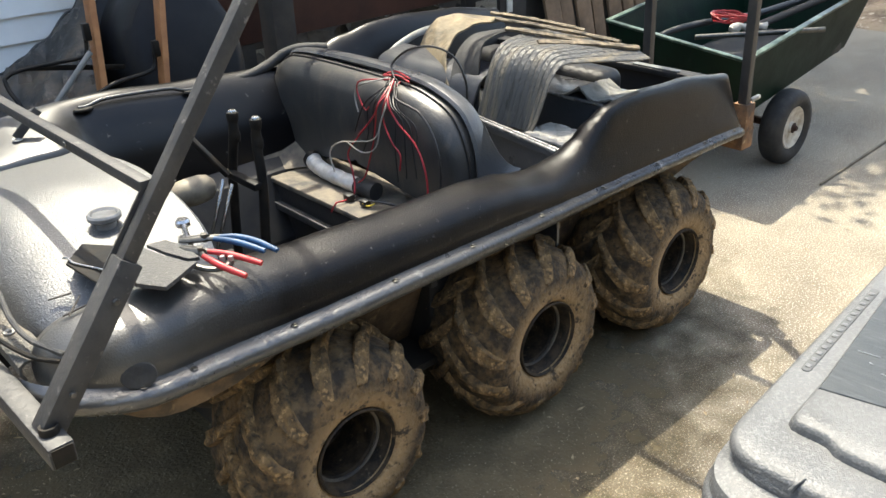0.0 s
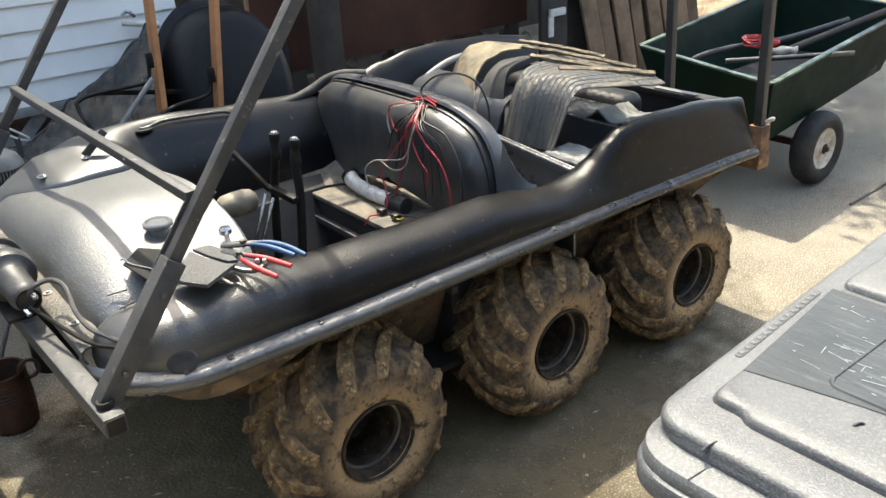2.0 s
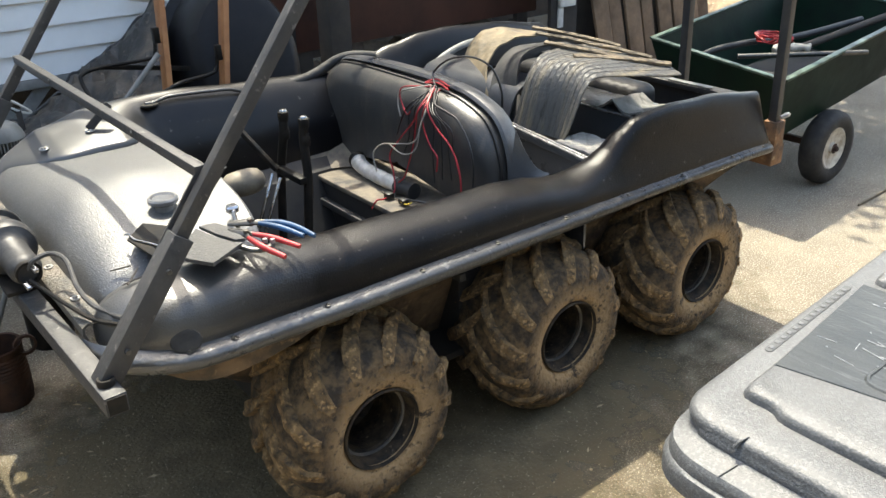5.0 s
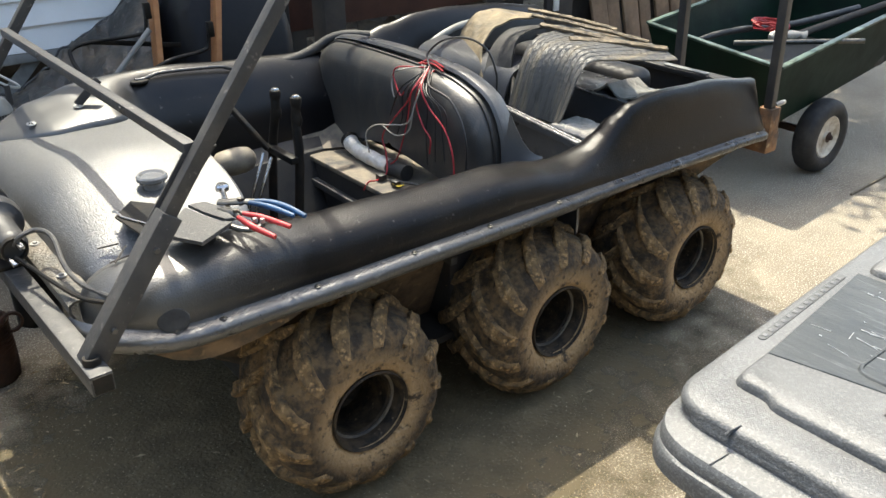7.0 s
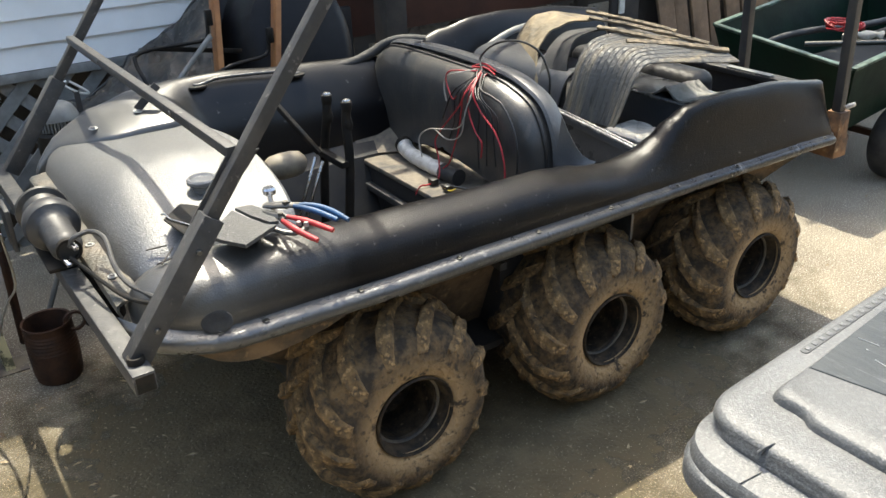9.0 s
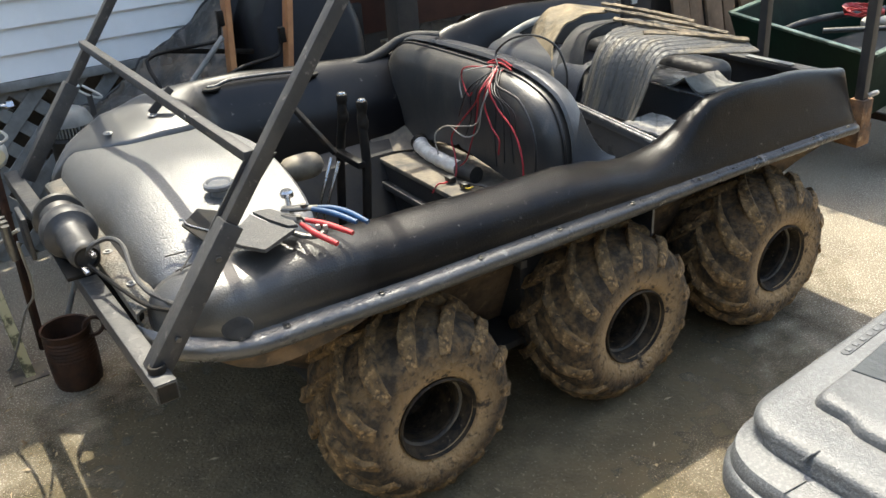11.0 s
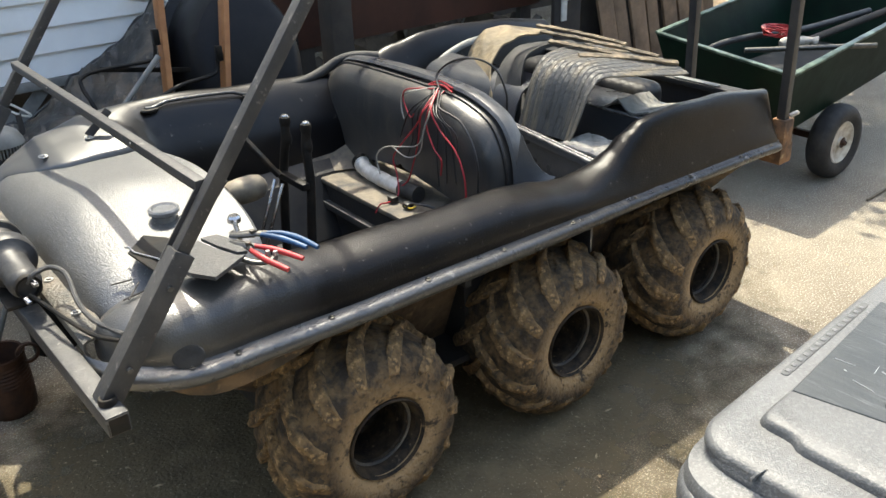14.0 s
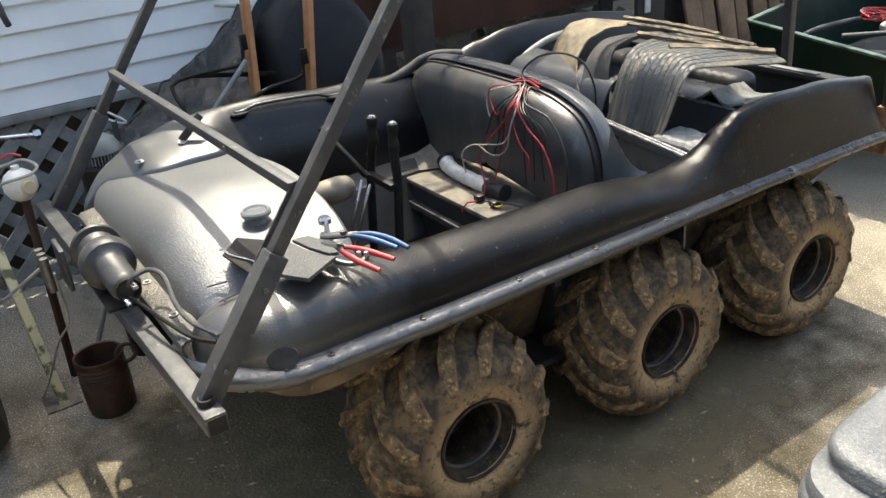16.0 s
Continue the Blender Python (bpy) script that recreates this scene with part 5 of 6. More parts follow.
part("tub_floor", skin([[Vector(TB[0]), Vector(TB[3])], [Vector(TB[1]), Vector(TB[2])]], 0.008), M_GREEN, trailer, smooth=False)
for y, out in ((0.465, -1), (1.12, 1)):
    hub = new("wheel")
    hub.location = (2.965, y, 0.180)
    hub.scale = (0.945, 0.945, 0.945)
    hub.parent = trailer
    part("tyre", lathe([(0.105, 0.0), (0.110, out * 0.016), (0.135, out * 0.030), (0.165, out * 0.026), (0.183, out * 0.010), (0.190, -out * 0.015), (0.190, -out * 0.045), (0.183, -out * 0.07), (0.165, -out * 0.085), (0.11, -out * 0.07)], "y", 48, closed=True), M_RUBBER, hub)
    part("rim", lathe([(0.0, out * 0.016), (0.024, out * 0.016), (0.030, out * 0.002), (0.060, out * 0.000), (0.090, out * 0.006), (0.102, out * 0.016), (0.108, out * 0.014), (0.108, -out * 0.03), (0.0, -out * 0.03)], "y", 40), M_WHEEL_WHITE, hub, "cream painted rim")
    part("hub_cap", lathe([(0.0, out * 0.034), (0.012, out * 0.034), (0.016, out * 0.018), (0.028, out * 0.016)], "y", 18), M_RUST, hub, "rusty hub")
part("axle", beam((2.965, 0.46, 0.180), (2.965, 1.12, 0.180), 0.03, 0.03), M_RUST, trailer)
part("axle_bracket", beam((2.95, 0.80, 0.19), (2.95, 0.80, 0.36), 0.5, 0.05), M_GREEN, trailer)
part("tongue", beam((1.80, 0.56, 0.46), (2.62, 0.80, 0.335), 0.06, 0.06), M_RUSTED, trailer, "tan rusty tow bar")
part("hitch_box", box((2.06, 0.58, 0.375), (2.18, 0.70, 0.465), 0.006), M_RUSTED, trailer, "tan dented hitch box")

part("hitch_link", beam((2.15, 0.66, 0.39), (2.52, 0.76, 0.34), 0.04, 0.04), M_LOWER, trailer)
# Added black block; its colour darkens the bed in place of shade.
bed = mesh_object("cart_liner", box((2.53, 0.60, 0.395), (3.72, 1.10, 0.47), 0.02), M_RUBBER)
tagged(bed, "black block added to darken the cart bed", "liner")
pipe = mesh_object("steel_pipe", tube([(2.64, 0.828, 0.637), (3.022, 0.404, 0.664)], 0.012, 12, 2), M_BOLT)
tagged(pipe, "bare steel pipe lying across the cart", "pipe")
hose = mesh_object("grey_hose", tube([(2.545, 1.061, 0.542), (2.651, 0.997, 0.627), (2.831, 0.913, 0.658), (3.181, 0.849, 0.648), (3.605, 0.743, 0.69)], 0.016, 10, 8), M_STEEL)
tagged(hose, "grey hose lying in the cart", "hose")
pole = mesh_object("dark_pole", tube([(2.969, 0.743, 0.627), (3.7, 0.584, 0.743)], 0.018, 12, 2), M_POST)
tagged(pole, "dark pole resting on the cart's rear edge", "pole")
twine = thing("red_twine", "tangled bright red twine tied round the pipe", "twine")
for k in range(11):
    a0 = rng.uniform(0, 6.3)
    pts = []
    for t in range(9):
        a = a0 + t * 0.75
        pts.append(Vector((2.876 + 0.06 * math.cos(a) + rng.uniform(-0.012, 0.012), 0.796 + 0.08 * math.sin(a) + rng.uniform(-0.012, 0.012), 0.675 + rng.uniform(0, 0.037))))
    part("strand", tube(pts, 0.0042, 6, 5), M_RED, twine)
rag = mesh_object("white_cloth", tube([(2.768, 0.722, 0.658), (2.81, 0.706, 0.674), (2.847, 0.685, 0.664), (2.884, 0.648, 0.671), (2.905, 0.626, 0.665)], lambda u: 0.019 + 0.006 * math.sin(u * 14), 10, 7), M_CLOTH)
tagged(rag, "white cloth wrapped round the pipe", "cloth")

# ---- storage bin beside the camera ----


def rounded(x0, x1, y0, y1, r, n=8):
    pts = []
    for cx, cy, a0 in ((x1 - r, y1 - r, 0), (x0 + r, y1 - r, 90), (x0 + r, y0 + r, 180), (x1 - r, y0 + r, 270)):
        for k in range(n + 1):
            a = radians(a0 + 90 * k / n)
            pts.append((cx + r * math.cos(a), cy + r * math.sin(a)))
    return pts


def layered(levels):
    """A solid out of rings of (outline, z) from the bottom up, closed below and above."""
    bm = bmesh.new()
    rings = [[bm.verts.new((x, y, z)) for x, y in pts] for pts, z in levels]
    for a, b in zip(rings, rings[1:]):
        for k in range(len(a)):
            bm.faces.new((a[k], a[(k + 1) % len(a)], b[(k + 1) % len(a)], b[k]))
    bm.faces.new(rings[0][::-1])
    bm.faces.new(rings[-1])
    return bm


BX1, BY0 = 0.86, -1.86
SKEW = 0.07                # the far edge of the lid runs a little off square
storage = thing("storage_bin", "tall grey resin storage bin with a moulded scuffed lid", "bin", at=(0, 0, -0.018))


def lid_outline(left, far_y, r, n=8):
    """The lid's outline: its left edge, its far edge (where it crosses x = 0) and the corner radius."""
    corners = [Vector((BX1 - (left + 0.226), far_y + SKEW * BX1)), Vector((left, far_y + SKEW * left)), Vector((left, BY0 + (left + 0.226))), Vector((BX1 - (left + 0.226), BY0 + (left + 0.226)))]
    pts = []
    for k in range(4):
        p, a, b = corners[k], corners[k - 1], corners[(k + 1) % 4]
        start, end = p + (a - p).normalized() * r, p + (b - p).normalized() * r
        for j in range(n + 1):
            u = j / n
            pts.append(tuple(start * (1 - u) ** 2 + p * (2 * u * (1 - u)) + end * u ** 2))
    return pts


def shrink(pts, d):
    cx, cy = sum(p[0] for p in pts) / len(pts), sum(p[1] for p in pts) / len(pts)
    return [(x + d * (1 if x < cx else -1), y + d * (1 if y < cy else -1)) for x, y in pts]


part("bin_body", layered([(lid_outline(-0.165, -0.975, 0.07), 0.018), (lid_outline(-0.170, -0.970, 0.075), 0.04), (lid_outline(-0.190, -0.950, 0.08), 0.90), (lid_outline(-0.195, -0.945, 0.08), 0.91)]), M_BIN, storage)
lid = part("lid", layered([(lid_outline(-0.214, -0.925, 0.075), 0.896), (lid_outline(-0.226, -0.915, 0.085), 0.903), (lid_outline(-0.226, -0.915, 0.085), 0.922), (lid_outline(-0.223, -0.918, 0.083), 0.928), (lid_outline(-0.218, -0.919, 0.080), 0.930), (lid_outline(-0.217, -0.920, 0.080), 0.940), (lid_outline(-0.211, -0.921, 0.076), 0.946),
                           (lid_outline(-0.180, -0.927, 0.060), 0.949), (lid_outline(-0.1765, -0.929, 0.058), 0.952), (lid_outline(-0.1755, -0.930, 0.058), 0.960), (lid_outline(-0.1735, -0.924, 0.058), 0.962), (lid_outline(-0.1730, -0.924, 0.058), 0.968), (lid_outline(-0.1700, -0.926, 0.056), 0.9725), (lid_outline(-0.163, -0.930, 0.052), 0.9755), (lid_outline(-0.145, -0.940, 0.045), 0.9768)]), M_BIN, storage, "grained grey lid with stepped rim")
part("rim_notch", tube([(-0.176, -1.024, 0.966), (-0.171, -1.028, 0.9745), (-0.160, -1.031, 0.9765)], lambda u: 0.0026 - 0.0018 * u, 8, 5), M_BIN, lid, "small moulded notch")
part("rim_seam", beam((-0.212, -1.030, 0.9475), (-0.182, -1.034, 0.9500), 0.0012, 0.001, 0), M_SLOT, lid, "fine seam across the rim")
# raised middle panel with a stepped corner
panel_pts = [(0.70, -0.922), (-0.080, -0.9765), (-0.092, -0.9785), (-0.0985, -0.985), (-0.100, -0.995), (-0.100, -1.016), (-0.102, -1.027), (-0.109, -1.036), (-0.1115, -1.047), (-0.1115, -1.35), (-0.1115, BY0 + 0.10), (0.70, BY0 + 0.10)]
part("raised_panel", layered([(shrink(panel_pts, -0.002), 0.970), (panel_pts, 0.982), (shrink(panel_pts, 0.002), 0.987), (shrink(panel_pts, 0.006), 0.990)]), M_BIN, lid)
dark_pts = [(0.262, -0.9425), (-0.028, -0.9775), (-0.012, -1.046), (0.003, -1.116), (0.050, -1.42), (0.262, -1.42)]
part("dark_panel", layered([(dark_pts, 0.9895), (shrink(dark_pts, 0.0015), 0.9915)]), M_BIN_DARK, lid, "dark scuffed inset with pale scratches")
part("inner_panel", layered([(rounded(0.014, 0.225, -1.55, -1.064, 0.02, 4), 0.9912), (rounded(0.016, 0.223, -1.548, -1.066, 0.02, 4), 0.9938), (rounded(0.019, 0.220, -1.545, -1.069, 0.018, 4), 0.9938), (rounded(0.020, 0.219, -1.544, -1.070, 0.018, 4), 0.9920)]), M_BIN_DARK, lid)
rs = random.Random(33)
for k in range(96):
    a, L = rs.uniform(-0.45, 0.35) + (0.2 if k % 7 == 0 else 1.57), rs.uniform(0.001, 0.004) if k % 3 == 0 else rs.uniform(0.003, 0.018)
    x, y = rs.uniform(0.02, 0.24), rs.uniform(-1.34, -0.985)
    c, d = L * math.cos(a), L * math.sin(a)
    part("scratch", beam((x - c, y - d, 0.9919), (x + c, y + d, 0.9919), rs.uniform(0.0004, 0.0009), 0.0010, 0), M_SCUFF, lid, "pale scratch")
part("raised_panel", layered([(rounded(0.272, 0.60, BY0 + 0.12, -0.948, 0.02, 4), 0.9895), (rounded(0.274, 0.598, BY0 + 0.122, -0.950, 0.02, 4), 0.997), (rounded(0.280, 0.592, BY0 + 0.128, -0.956, 0.02, 4), 1.002)]), M_BIN, lid)
SLOT = Matrix.Translation((0.139, -0.9325, 0)) @ Matrix.Rotation(math.atan(0.085), 4, "Z")
slot_bm = layered([(rounded(-0.127, 0.127, -0.0062, 0.0062, 0.006, 3), 0.9745), (rounded(-0.126, 0.126, -0.0054, 0.0054, 0.0054, 3), 0.9780)])
slot_bm.transform(SLOT)
slot = part("ribbed_slot", slot_bm, M_SLOT, lid, "long ribbed slot along the lid edge")
for k in range(14):
    tooth = box((-0.118 + 0.017 * k, -0.0036, 0.9770), (-0.110 + 0.017 * k, 0.0036, 0.9794), 0.001)
    tooth.transform(SLOT)
    part("rib_tooth", tooth, M_BIN, slot)
part("latch", tube([(-0.038, -1.131, 0.9895), (-0.033, -1.134, 0.992), (-0.028, -1.136, 0.992), (-0.026, -1.139, 0.990)], 0.0018, 8, 4), M_STEEL, lid, "small dark latch")

# ---- things along the wall ----
TUB_AT = pose(0.57, 1.66, 0.60, -16, 0, -8) @ Matrix.Diagonal((0.66, 0.8, 0.92, 1))
shell_bm = lathe([(0.0, 0.0), (0.26, 0.0), (0.31, 0.025), (0.345, 0.10), (0.366, 0.26), (0.385, 0.42), (0.395, 0.43), (0.375, 0.43), (0.335, 0.12), (0.30, 0.05), (0.0, 0.03)], "y", 56)
rim_tub = lathe([(0.385, 0.42), (0.405, 0.424), (0.425, 0.430), (0.435, 0.445), (0.428, 0.462), (0.405, 0.466), (0.385, 0.455)], "y", 56, closed=True)
for bm in (shell_bm, rim_tub):
    bm.transform(TUB_AT)
lift = 0.33 - min(v.co.z for v in rim_tub.verts)
crate = mesh_object("tub_crate", box((0.32, 1.50, 0.0), (0.82, 2.00, 0.345), 0.01), M_POST)
tagged(crate, "dark crate under the black tub", "crate")
tub = thing("black_tub", "large round black plastic tub lying on its side", "tub", at=(0, 0, lift))
part("shell", shell_bm, M_TUB, tub)
part("rolled_rim", rim_tub, M_TUB, tub)
for (a, b) in (((0.045, 1.33, 0.0), (0.28, 1.70, 1.45)), ((0.20, 1.33, 0.0), (0.55, 1.70, 1.42))):
    st = thing("wooden_stake", "orange-brown sawn wooden stake with a steel bracket", "stake", "stakes")
    part("stake_shaft", beam(a, b, 0.055, 0.022, 0.003, up=(1, 0, 0)), M_STAKE, st)
part_b = thing("bent_tube_frame", "bent black steel tube frame leaning on the stakes", "frame")
part("tube_arm", tube([(0.165, 1.555, 0.98), (0.155, 1.55, 0.93), (0.13, 1.55, 0.915), (-0.02, 1.60, 0.902), (-0.085, 1.60, 0.89), (-0.10, 1.58, 0.86), (-0.08, 1.5, 0.70), (-0.05, 1.45, 0.0)], 0.007, 10, 7), M_RIM, part_b)
part("tube_arm", tube([(0.385, 1.555, 0.885), (0.375, 1.55, 0.84), (0.34, 1.54, 0.825), (0.18, 1.50, 0.815), (0.06, 1.46, 0.74), (0.02, 1.44, 0.4), (0.0, 1.42, 0.0)], 0.0075, 10, 7), M_RIM, part_b)
part("flat_link", beam((0.30, 1.62, 0.84), (-0.02, 1.62, 0.90), 0.006, 0.018), M_RIM, part_b)
for x, z in ((0.167, 1.0), (0.388, 0.905)):
    part("tube_bracket", box((x - 0.010, 1.535, z - 0.035), (x + 0.012, 1.56, z + 0.02), 0.003), M_RIM, part_b)
wp = mesh_object("white_pipe", tube([(0.15, 1.50, 0.938), (0.0, 1.50, 0.793), (-0.45, 1.50, 0.36), (-0.62, 1.50, 0.0)], 0.0095, 10, 2, smooth_path=False), M_LATTICE)
tagged(wp, "thin white plastic pipe leaning behind the vehicle", "pipe")
# crumpled cover thrown against the wall
rows = []
for i in range(41):
    u = i / 40
    row = []
    for j in range(31):
        v = j / 30
        top = Vector((-0.30 + 0.70 * u, 2.12, 0.62 + 0.40 * u ** 1.4))
        low = Vector((-0.42 + 0.62 * u, 1.50 + 0.05 * u, 0.70 - 0.10 * (1 - u)))
        if v < 0.75:
            p = low.lerp(top, v / 0.75)
        else:
            p = top + Vector((0, 0.05, -(v - 0.75) * 1.2))
        n = noise.noise((u * 4, v * 5, 1.7)) * 0.06 + (0.5 - abs(noise.noise((u * 9, v * 7 + u * 4, 4.1)))) * 0.06 - 0.02 + 0.012 * noise.noise((u * 30, v * 26, 4.1))
        p = p + Vector((0, -0.4 * n, n))
        row.append(p)
    rows.append(row)
cover = thing("crumpled_cover", "crumpled dark grey vinyl cover slumped against the siding", "cover")
part("sheet", skin(rows, 0.006), M_COVER, cover)
part("piping", tube([r[23] + Vector((0, -0.004, 0.006)) for r in rows[::2]], 0.005, 8, 3), M_PLATE, cover, "paler piping along the hem")
under = mesh_object("cover_frame", box((-0.36, 1.62, 0.0), (0.36, 2.10, 0.60), 0.03), M_RIM)
tagged(under, "dark frame below the crumpled cover", "frame")
hook = thing("hose_fitting", "white plastic pipe fittings on the wall", "fitting")
part("fitting", tube([(0.32, 2.22, 1.03), (0.40, 2.20, 1.015), (0.47, 2.20, 1.0)], 0.014, 10, 4), M_WHITE, hook)
part("fitting", tube([(0.33, 2.22, 1.06), (0.345, 2.19, 1.075), (0.37, 2.19, 1.05)], 0.008, 8, 5), M_CHROME, hook)
bracket = mesh_object("wall_hook", tube([(-0.50, 2.235, 1.20), (-0.49, 2.19, 1.18), (-0.485, 2.17, 1.13), (-0.475, 2.18, 1.09)], 0.012, 10, 6), M_STEEL)
tagged(bracket, "grey metal hook on the siding", "hook")

clip = thing("plastic_bracket", "small white plastic bracket caught in the crumpled cover", "bracket")
part("frame", tube([(-0.272, 1.95, 0.762), (-0.285, 1.95, 0.750), (-0.240, 1.955, 0.712), (-0.205, 1.955, 0.700), (-0.212, 1.95, 0.716), (-0.262, 1.95, 0.758)], 0.0045, 8, 4), M_WHITE, clip)
part("leg", beam((-0.245, 1.955, 0.716), (-0.245, 1.97, 0.45), 0.02, 0.01), M_POST, clip, "dark stem")
# far front corner: vent cap, rod, lamp globe, tyre, plank, can
vent = thing("vent_cap", "grey round louvred plastic vent cap", "vent", at=(-0.41, 1.46, 0.0))
part("stand", lathe([(0.10, 0.0), (0.10, 0.70), (0.09, 0.71), (0.0, 0.71)], sides=24), M_RIM, vent, "dark drum below the cap")
part("cap_top", lathe([(0.0, 0.795), (0.05, 0.792), (0.075, 0.780), (0.092, 0.755), (0.095, 0.745), (0.08, 0.742), (0.0, 0.742)], sides=40), M_VENT, vent)
fin = None
for k in range(40):
    a = 2 * math.pi * k / 40
    if fin is None:
        fin = part("louvre", box((0.078, -0.003, 0.713), (0.092, 0.003, 0.745)), M_VENT, vent, smooth=False)
        o = fin
    else:
        o = fin.copy()
        scene.collection.objects.link(o)
    o.rotation_euler = (0, 0, a)
vent.scale = (0.74, 0.74, 1.03)
rod = thing("steel_rod", "grey steel rod with a hexagonal end", "rod")
part("rod_shaft", tube([(-1.25, 1.75, 0.89), (-0.53, 1.80, 0.772)], 0.010, 10, 2), M_CHROME, rod)
part("rod_nut", lathe([(0.0, 0.0), (0.017, 0.0), (0.017, 0.022), (0.0, 0.022)], "x", 6, at=(-0.545, 1.80, 0.775)), M_CHROME, rod)
part("rod_stand", beam((-1.22, 1.75, 0.0), (-1.22, 1.75, 0.88), 0.03, 0.03), M_RUST, rod)
globe = thing("float_ball", "cream plastic float ball with a wire bail", "float", at=(-0.665, 1.42, 0.735))
part("ball", lathe([(0.0, -0.052), (0.02, -0.048), (0.038, -0.036), (0.050, -0.014), (0.050, 0.012), (0.040, 0.034), (0.024, 0.046), (0.012, 0.05), (0.012, 0.062), (0.0, 0.064)], sides=32), M_WHITE, globe)
part("plug", lathe([(0.0, 0.056), (0.02, 0.056), (0.024, 0.048)], "y", 20), M_CREAM, globe).rotation_euler = (0, 0, radians(200))
part("bail", tube([(-0.06, -0.02, 0.02), (-0.03, -0.05, 0.034), (0.03, -0.05, 0.038), (0.06, 0.0, 0.045), (0.03, 0.05, 0.06), (-0.03, 0.05, 0.055), (-0.16, 0.06, 0.05)], 0.005, 8, 8), M_WIRE_GREY, globe)
part("red_wire", tube([(-0.05, 0.06, 0.07), (0.0, 0.05, 0.085), (0.03, 0.04, 0.075)], 0.004, 8, 6), M_RED, globe)
part("stem", beam((0, 0, -0.05), (-0.02, 0.03, -0.735), 0.02, 0.02), M_RUST, globe, "rusty stem")
plank = mesh_object("yellow_plank", beam((-0.752, 1.31, 0.0), (-0.785, 1.62, 0.62), 0.075, 0.03, 0.003, up=(1, 0, 0)), M_PLANK)
tagged(plank, "plank with flaking pale yellow paint, leaning", "plank")
foot = mesh_object("plank_foot", box((-0.81, 1.26, 0.0), (-0.70, 1.36, 0.006), 0.002), M_BOX)
tagged(foot, "grey metal plate under the leaning plank", "plate")
spare = mesh_object("spare_tyre", lathe([(0.16, -0.08), (0.22, -0.10), (0.28, -0.09), (0.31, -0.05), (0.315, 0.0), (0.31, 0.05), (0.28, 0.09), (0.22, 0.10), (0.16, 0.08)], "x", 48, at=(-1.02, 1.28, 0.315), closed=True), M_RUBBER)
tagged(spare, "worn black tyre standing on the concrete", "tyre")
can = thing("rusty_can", "rusty ribbed open metal can on the concrete", "can", at=(-0.625, 1.165, 0.0))
prof = [(0.0, 0.004), (0.066, 0.0), (0.070, 0.006)]
for k in range(14):
    prof += [(0.0715 + 0.003 * math.sin(k * 0.24), 0.02 + 0.012 * k), (0.0735 + 0.003 * math.sin(k * 0.24), 0.026 + 0.012 * k)]
prof += [(0.073, 0.194), (0.077, 0.200), (0.075, 0.205), (0.070, 0.202), (0.067, 0.02), (0.0, 0.012)]
part("can_wall", lathe(prof, sides=40), M_RUST, can)
ring = mesh_object("rusty_ring", lathe([(0.026, -0.006), (0.034, -0.006), (0.034, 0.006), (0.026, 0.006)], "y", 24, at=(-0.550, 1.125, 0.195), closed=True), M_RUST)
ring.parent = can
ring.location = (0.625, -1.165, 0)
loose = mesh_object("loose_wire", tube([(-0.95, 1.45, 0.35), (-0.84, 1.32, 0.42), (-0.72, 1.05, 0.60), (-0.69, 0.84, 0.70)], 0.005, 8, 8), M_WIRE_GREY)
tagged(loose, "pale wire running from the winch guide", "wire")
loose2 = mesh_object("thin_cord", tube([(-0.70, 0.86, 0.66), (-0.69, 1.0, 0.45), (-0.72, 1.18, 0.30), (-0.80, 1.36, 0.04), (-0.86, 1.46, 0.005), (-0.98, 1.40, 0.005)], 0.0035, 7, 8), M_WIRE_GREY)
tagged(loose2, "thin pale cord trailing to the ground", "cord")

# behind: shaded maroon panel, posts, boards, debris
panel = thing("maroon_panel", "dark maroon panel standing on legs in deep shade", "panel")
part("sheet", box((1.10, 2.60, 0.58), (3.06, 2.66, 2.2), 0.004), M_BROWN, panel)
for x in (1.3, 2.9):
    part("leg", box((x, 2.61, 0.0), (x + 0.09, 2.65, 0.60)), M_POST, panel)
post = mesh_object("deck_post", box((1.345, 2.33, 0.0), (1.47, 2.455, 2.55), 0.006), M_POST)
tagged(post, "dark wooden deck post", "post")
rng2 = random.Random(4)
for x0, x1, top in ((3.255, 3.390, 1.42), (3.405, 3.515, 1.30), (3.548, 3.685, 1.45), (3.738, 3.845, 1.36), (3.898, 4.030, 1.40), (4.052, 4.160, 1.33), (4.176, 4.300, 1.44), (4.312, 4.425, 1.38)):
    y, w = 2.24 + rng2.uniform(0.0, 0.03), x1 - x0
    lean = -0.19 + rng2.uniform(-0.025, 0.02)
    mid_x = (x0 + x1) / 2 - 0.6 * lean
    b = mesh_object("fence_board", beam((mid_x, y, 0.0), (mid_x + lean * top, y + 0.10, top), w, 0.022, 0.003, up=(0, 1, 0)), M_PALLET)
    tagged(b, "weathered pinkish-brown board leaning upright", "board", "boards")
# Added sheet that keeps the gaps between the boards dark.
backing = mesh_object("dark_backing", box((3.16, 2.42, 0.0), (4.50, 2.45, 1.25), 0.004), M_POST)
tagged(backing, "dark sheet added behind the leaning boards to darken their gaps", "panel")
lbr = thing("white_bracket", "white painted metal shelf bracket on a dark board", "bracket")
part("backing_board", box((2.90, 2.31, 0.0), (3.13, 2.34, 1.4), 0.003), M_POST, lbr)
part("arm", box((2.95, 2.295, 0.52), (2.995, 2.307, 0.69), 0.003), M_WHITE, lbr)
part("arm", box((2.95, 2.280, 0.645), (3.085, 2.307, 0.69), 0.003), M_WHITE, lbr)
junk = bmesh.new()
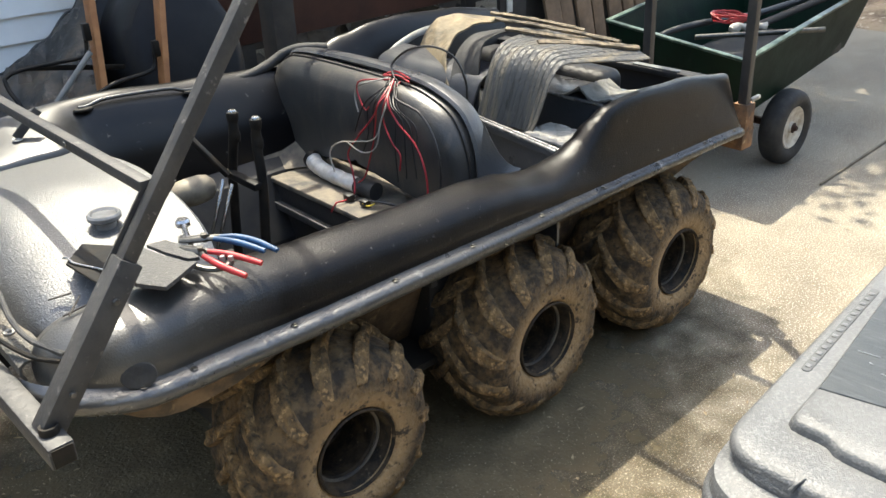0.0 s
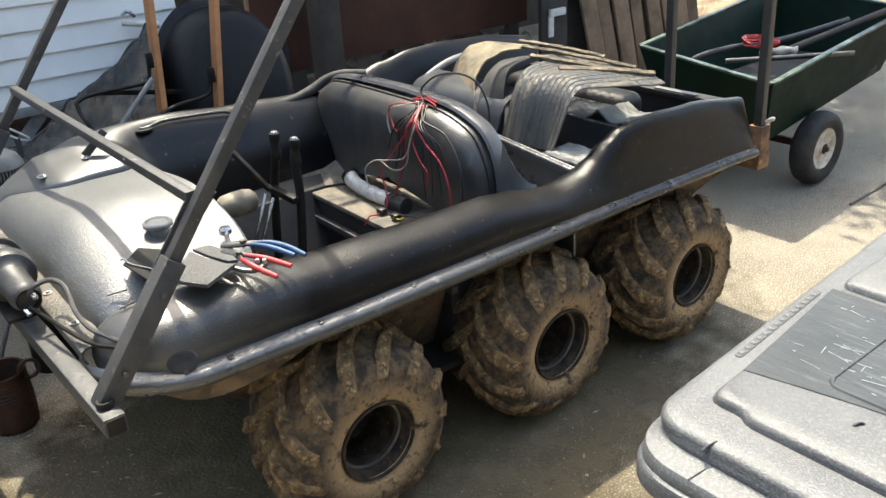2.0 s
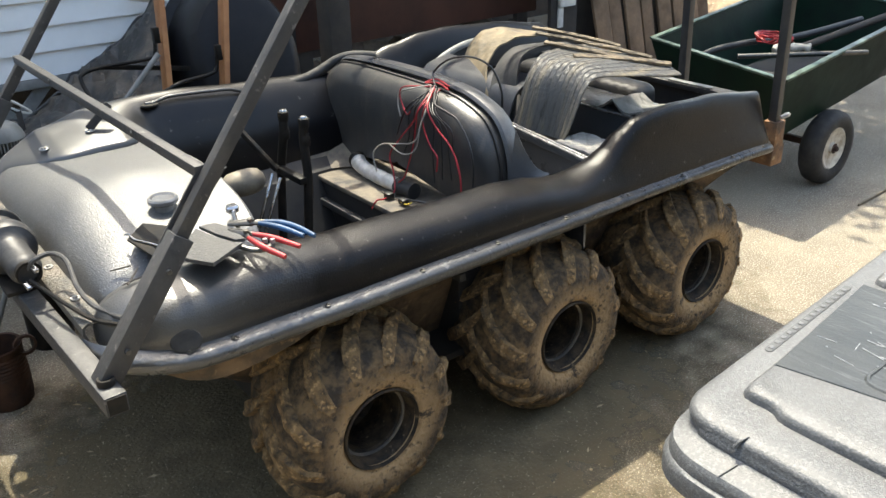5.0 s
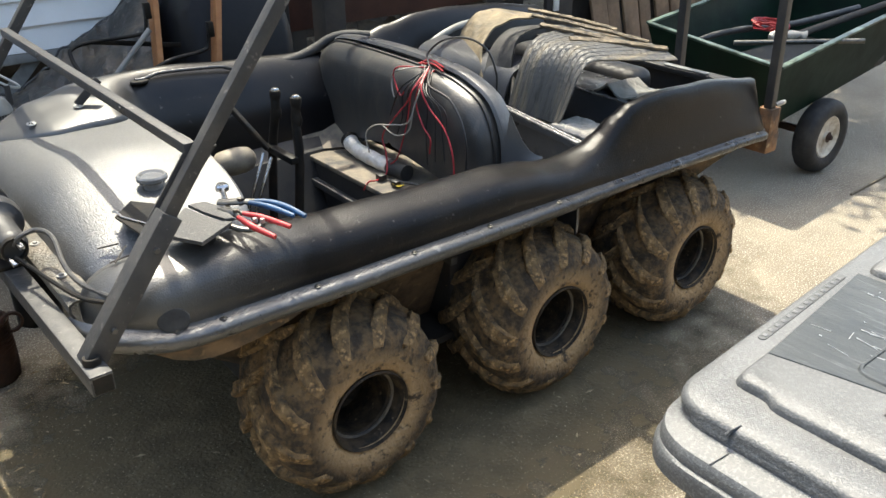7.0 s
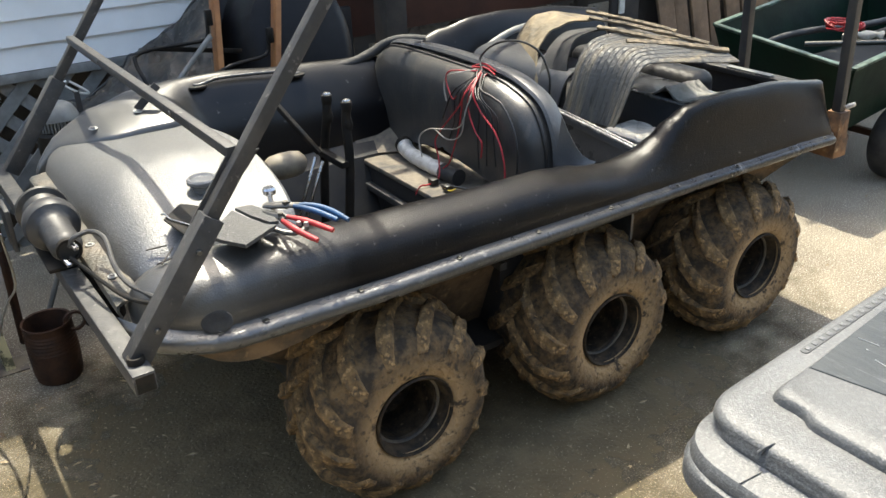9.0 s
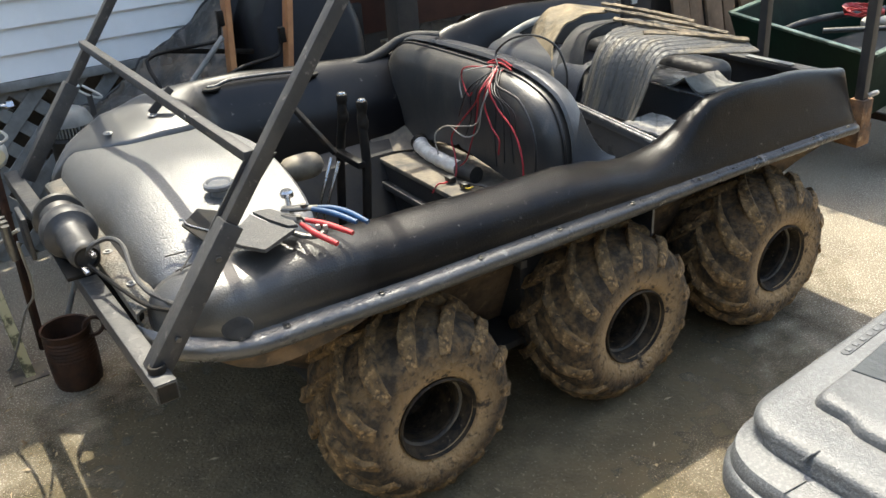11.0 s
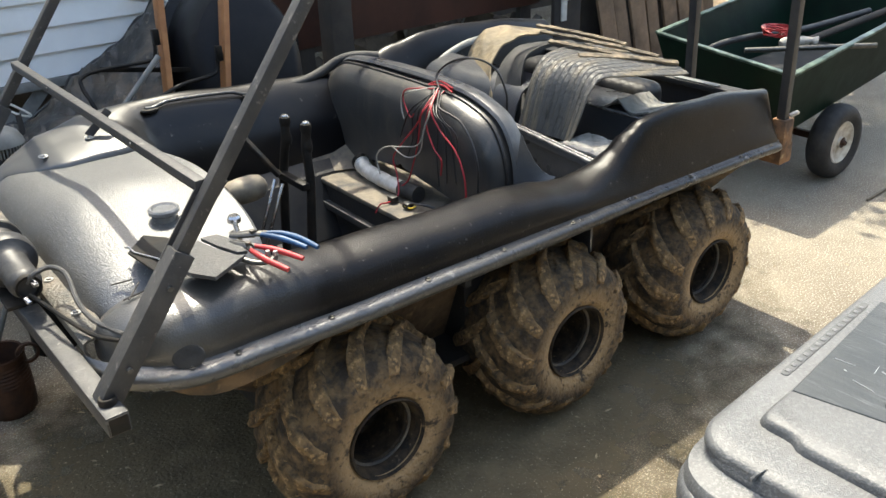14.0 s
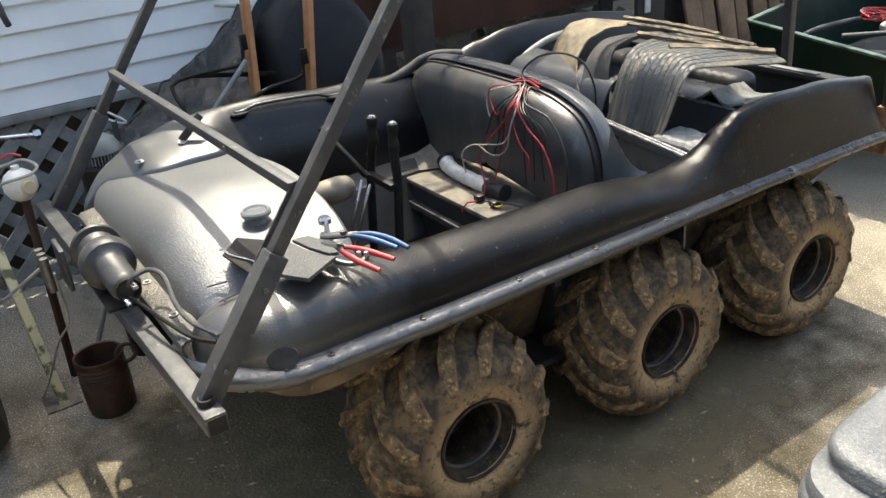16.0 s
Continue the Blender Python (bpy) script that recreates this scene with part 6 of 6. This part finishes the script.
for k in range(60):
    x, y = rng2.uniform(1.0, 3.0), rng2.uniform(2.5, 3.4)
    s_ = rng2.uniform(0.04, 0.16)
    bb = box((-s_, -s_ * 0.6, -s_ * 0.3), (s_, s_ * 0.6, s_ * 0.3))
    bb.transform(pose(x, y, 0.05 + rng2.uniform(0, 0.42), rng2.uniform(0, 90), rng2.uniform(0, 90), rng2.uniform(0, 180)))
    append(junk, bb)
heap = mesh_object("junk_heap", junk, M_JUNK, False)
tagged(heap, "heap of grey and brown scrap under the porch", "scrap", kind="stuff")
black_sheet = mesh_object("dark_sheet", box((0.80, 2.42, 0.0), (1.20, 2.46, 0.78), 0.01), M_TUB)
tagged(black_sheet, "dark plastic sheet standing under the porch", "sheet")

# Mossy soil layer, spread wider to darken the shaded concrete round the tyres.
patch_bm = bmesh.new()
bmesh.ops.create_grid(patch_bm, x_segments=2, y_segments=2, size=1.0, matrix=Matrix.Diagonal((2.0, 1.4, 1, 1)))
soil = mesh_object("soil_stain", patch_bm, M_SOIL_SHADE, False)
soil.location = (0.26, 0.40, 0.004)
tagged(soil, "dark patch on the concrete, mossy soil with painted shade", "soil", kind="stuff")

# small leaves and twigs on the ground
litter = bmesh.new()
rl = random.Random(8)
for k in range(1500):
    x, y = rl.uniform(-1.6, 3.2), rl.uniform(-0.9, 1.4)
    if k % 3 == 0:
        x, y = rl.uniform(-1.1, -0.4), rl.uniform(0.0, 1.4)
    L, w = rl.uniform(0.006, 0.022), rl.uniform(0.002, 0.006)
    if k > 260:
        L, w = rl.uniform(0.0015, 0.0045), rl.uniform(0.0012, 0.003)
    m = pose(x, y, 0.004, rl.uniform(-12, 12), rl.uniform(-12, 12), rl.uniform(0, 360))
    vs = [litter.verts.new(m @ Vector(p)) for p in ((-L, 0, 0), (0, -w, 0.003), (L, 0, 0), (0, w, 0.003))]
    litter.faces.new(vs)
lit = mesh_object("leaf_litter", litter, M_LITTER, False)
tagged(lit, "scattered dry leaf bits and grit", "litter", kind="stuff")
for pts in ([(-0.488, 0.224, 0.797), (-0.450, 0.206, 0.803)], [(-0.484, 0.132, 0.800), (-0.448, 0.168, 0.812)], [(-0.492, 0.142, 0.798), (-0.446, 0.126, 0.812)]):
    tw = mesh_object("twig", tube([Vector(p) + Vector((0, 0, 0.002)) for p in pts], 0.0018, 6, 4), M_POST)
    tagged(tw, "small dry twig lying on the hood", "twig", "twigs")

# everything but the flat ground layers settles a little into its place
for ob in scene.objects:
    if ob.parent is None and ob.type in ("MESH", "EMPTY") and ob.name.split(".")[0] not in ("ground", "expansion_joint", "soil_stain", "leaf_litter", "rusty_can", "plank_foot", "garden_trailer"):
        ob.location.z -= DROP.z
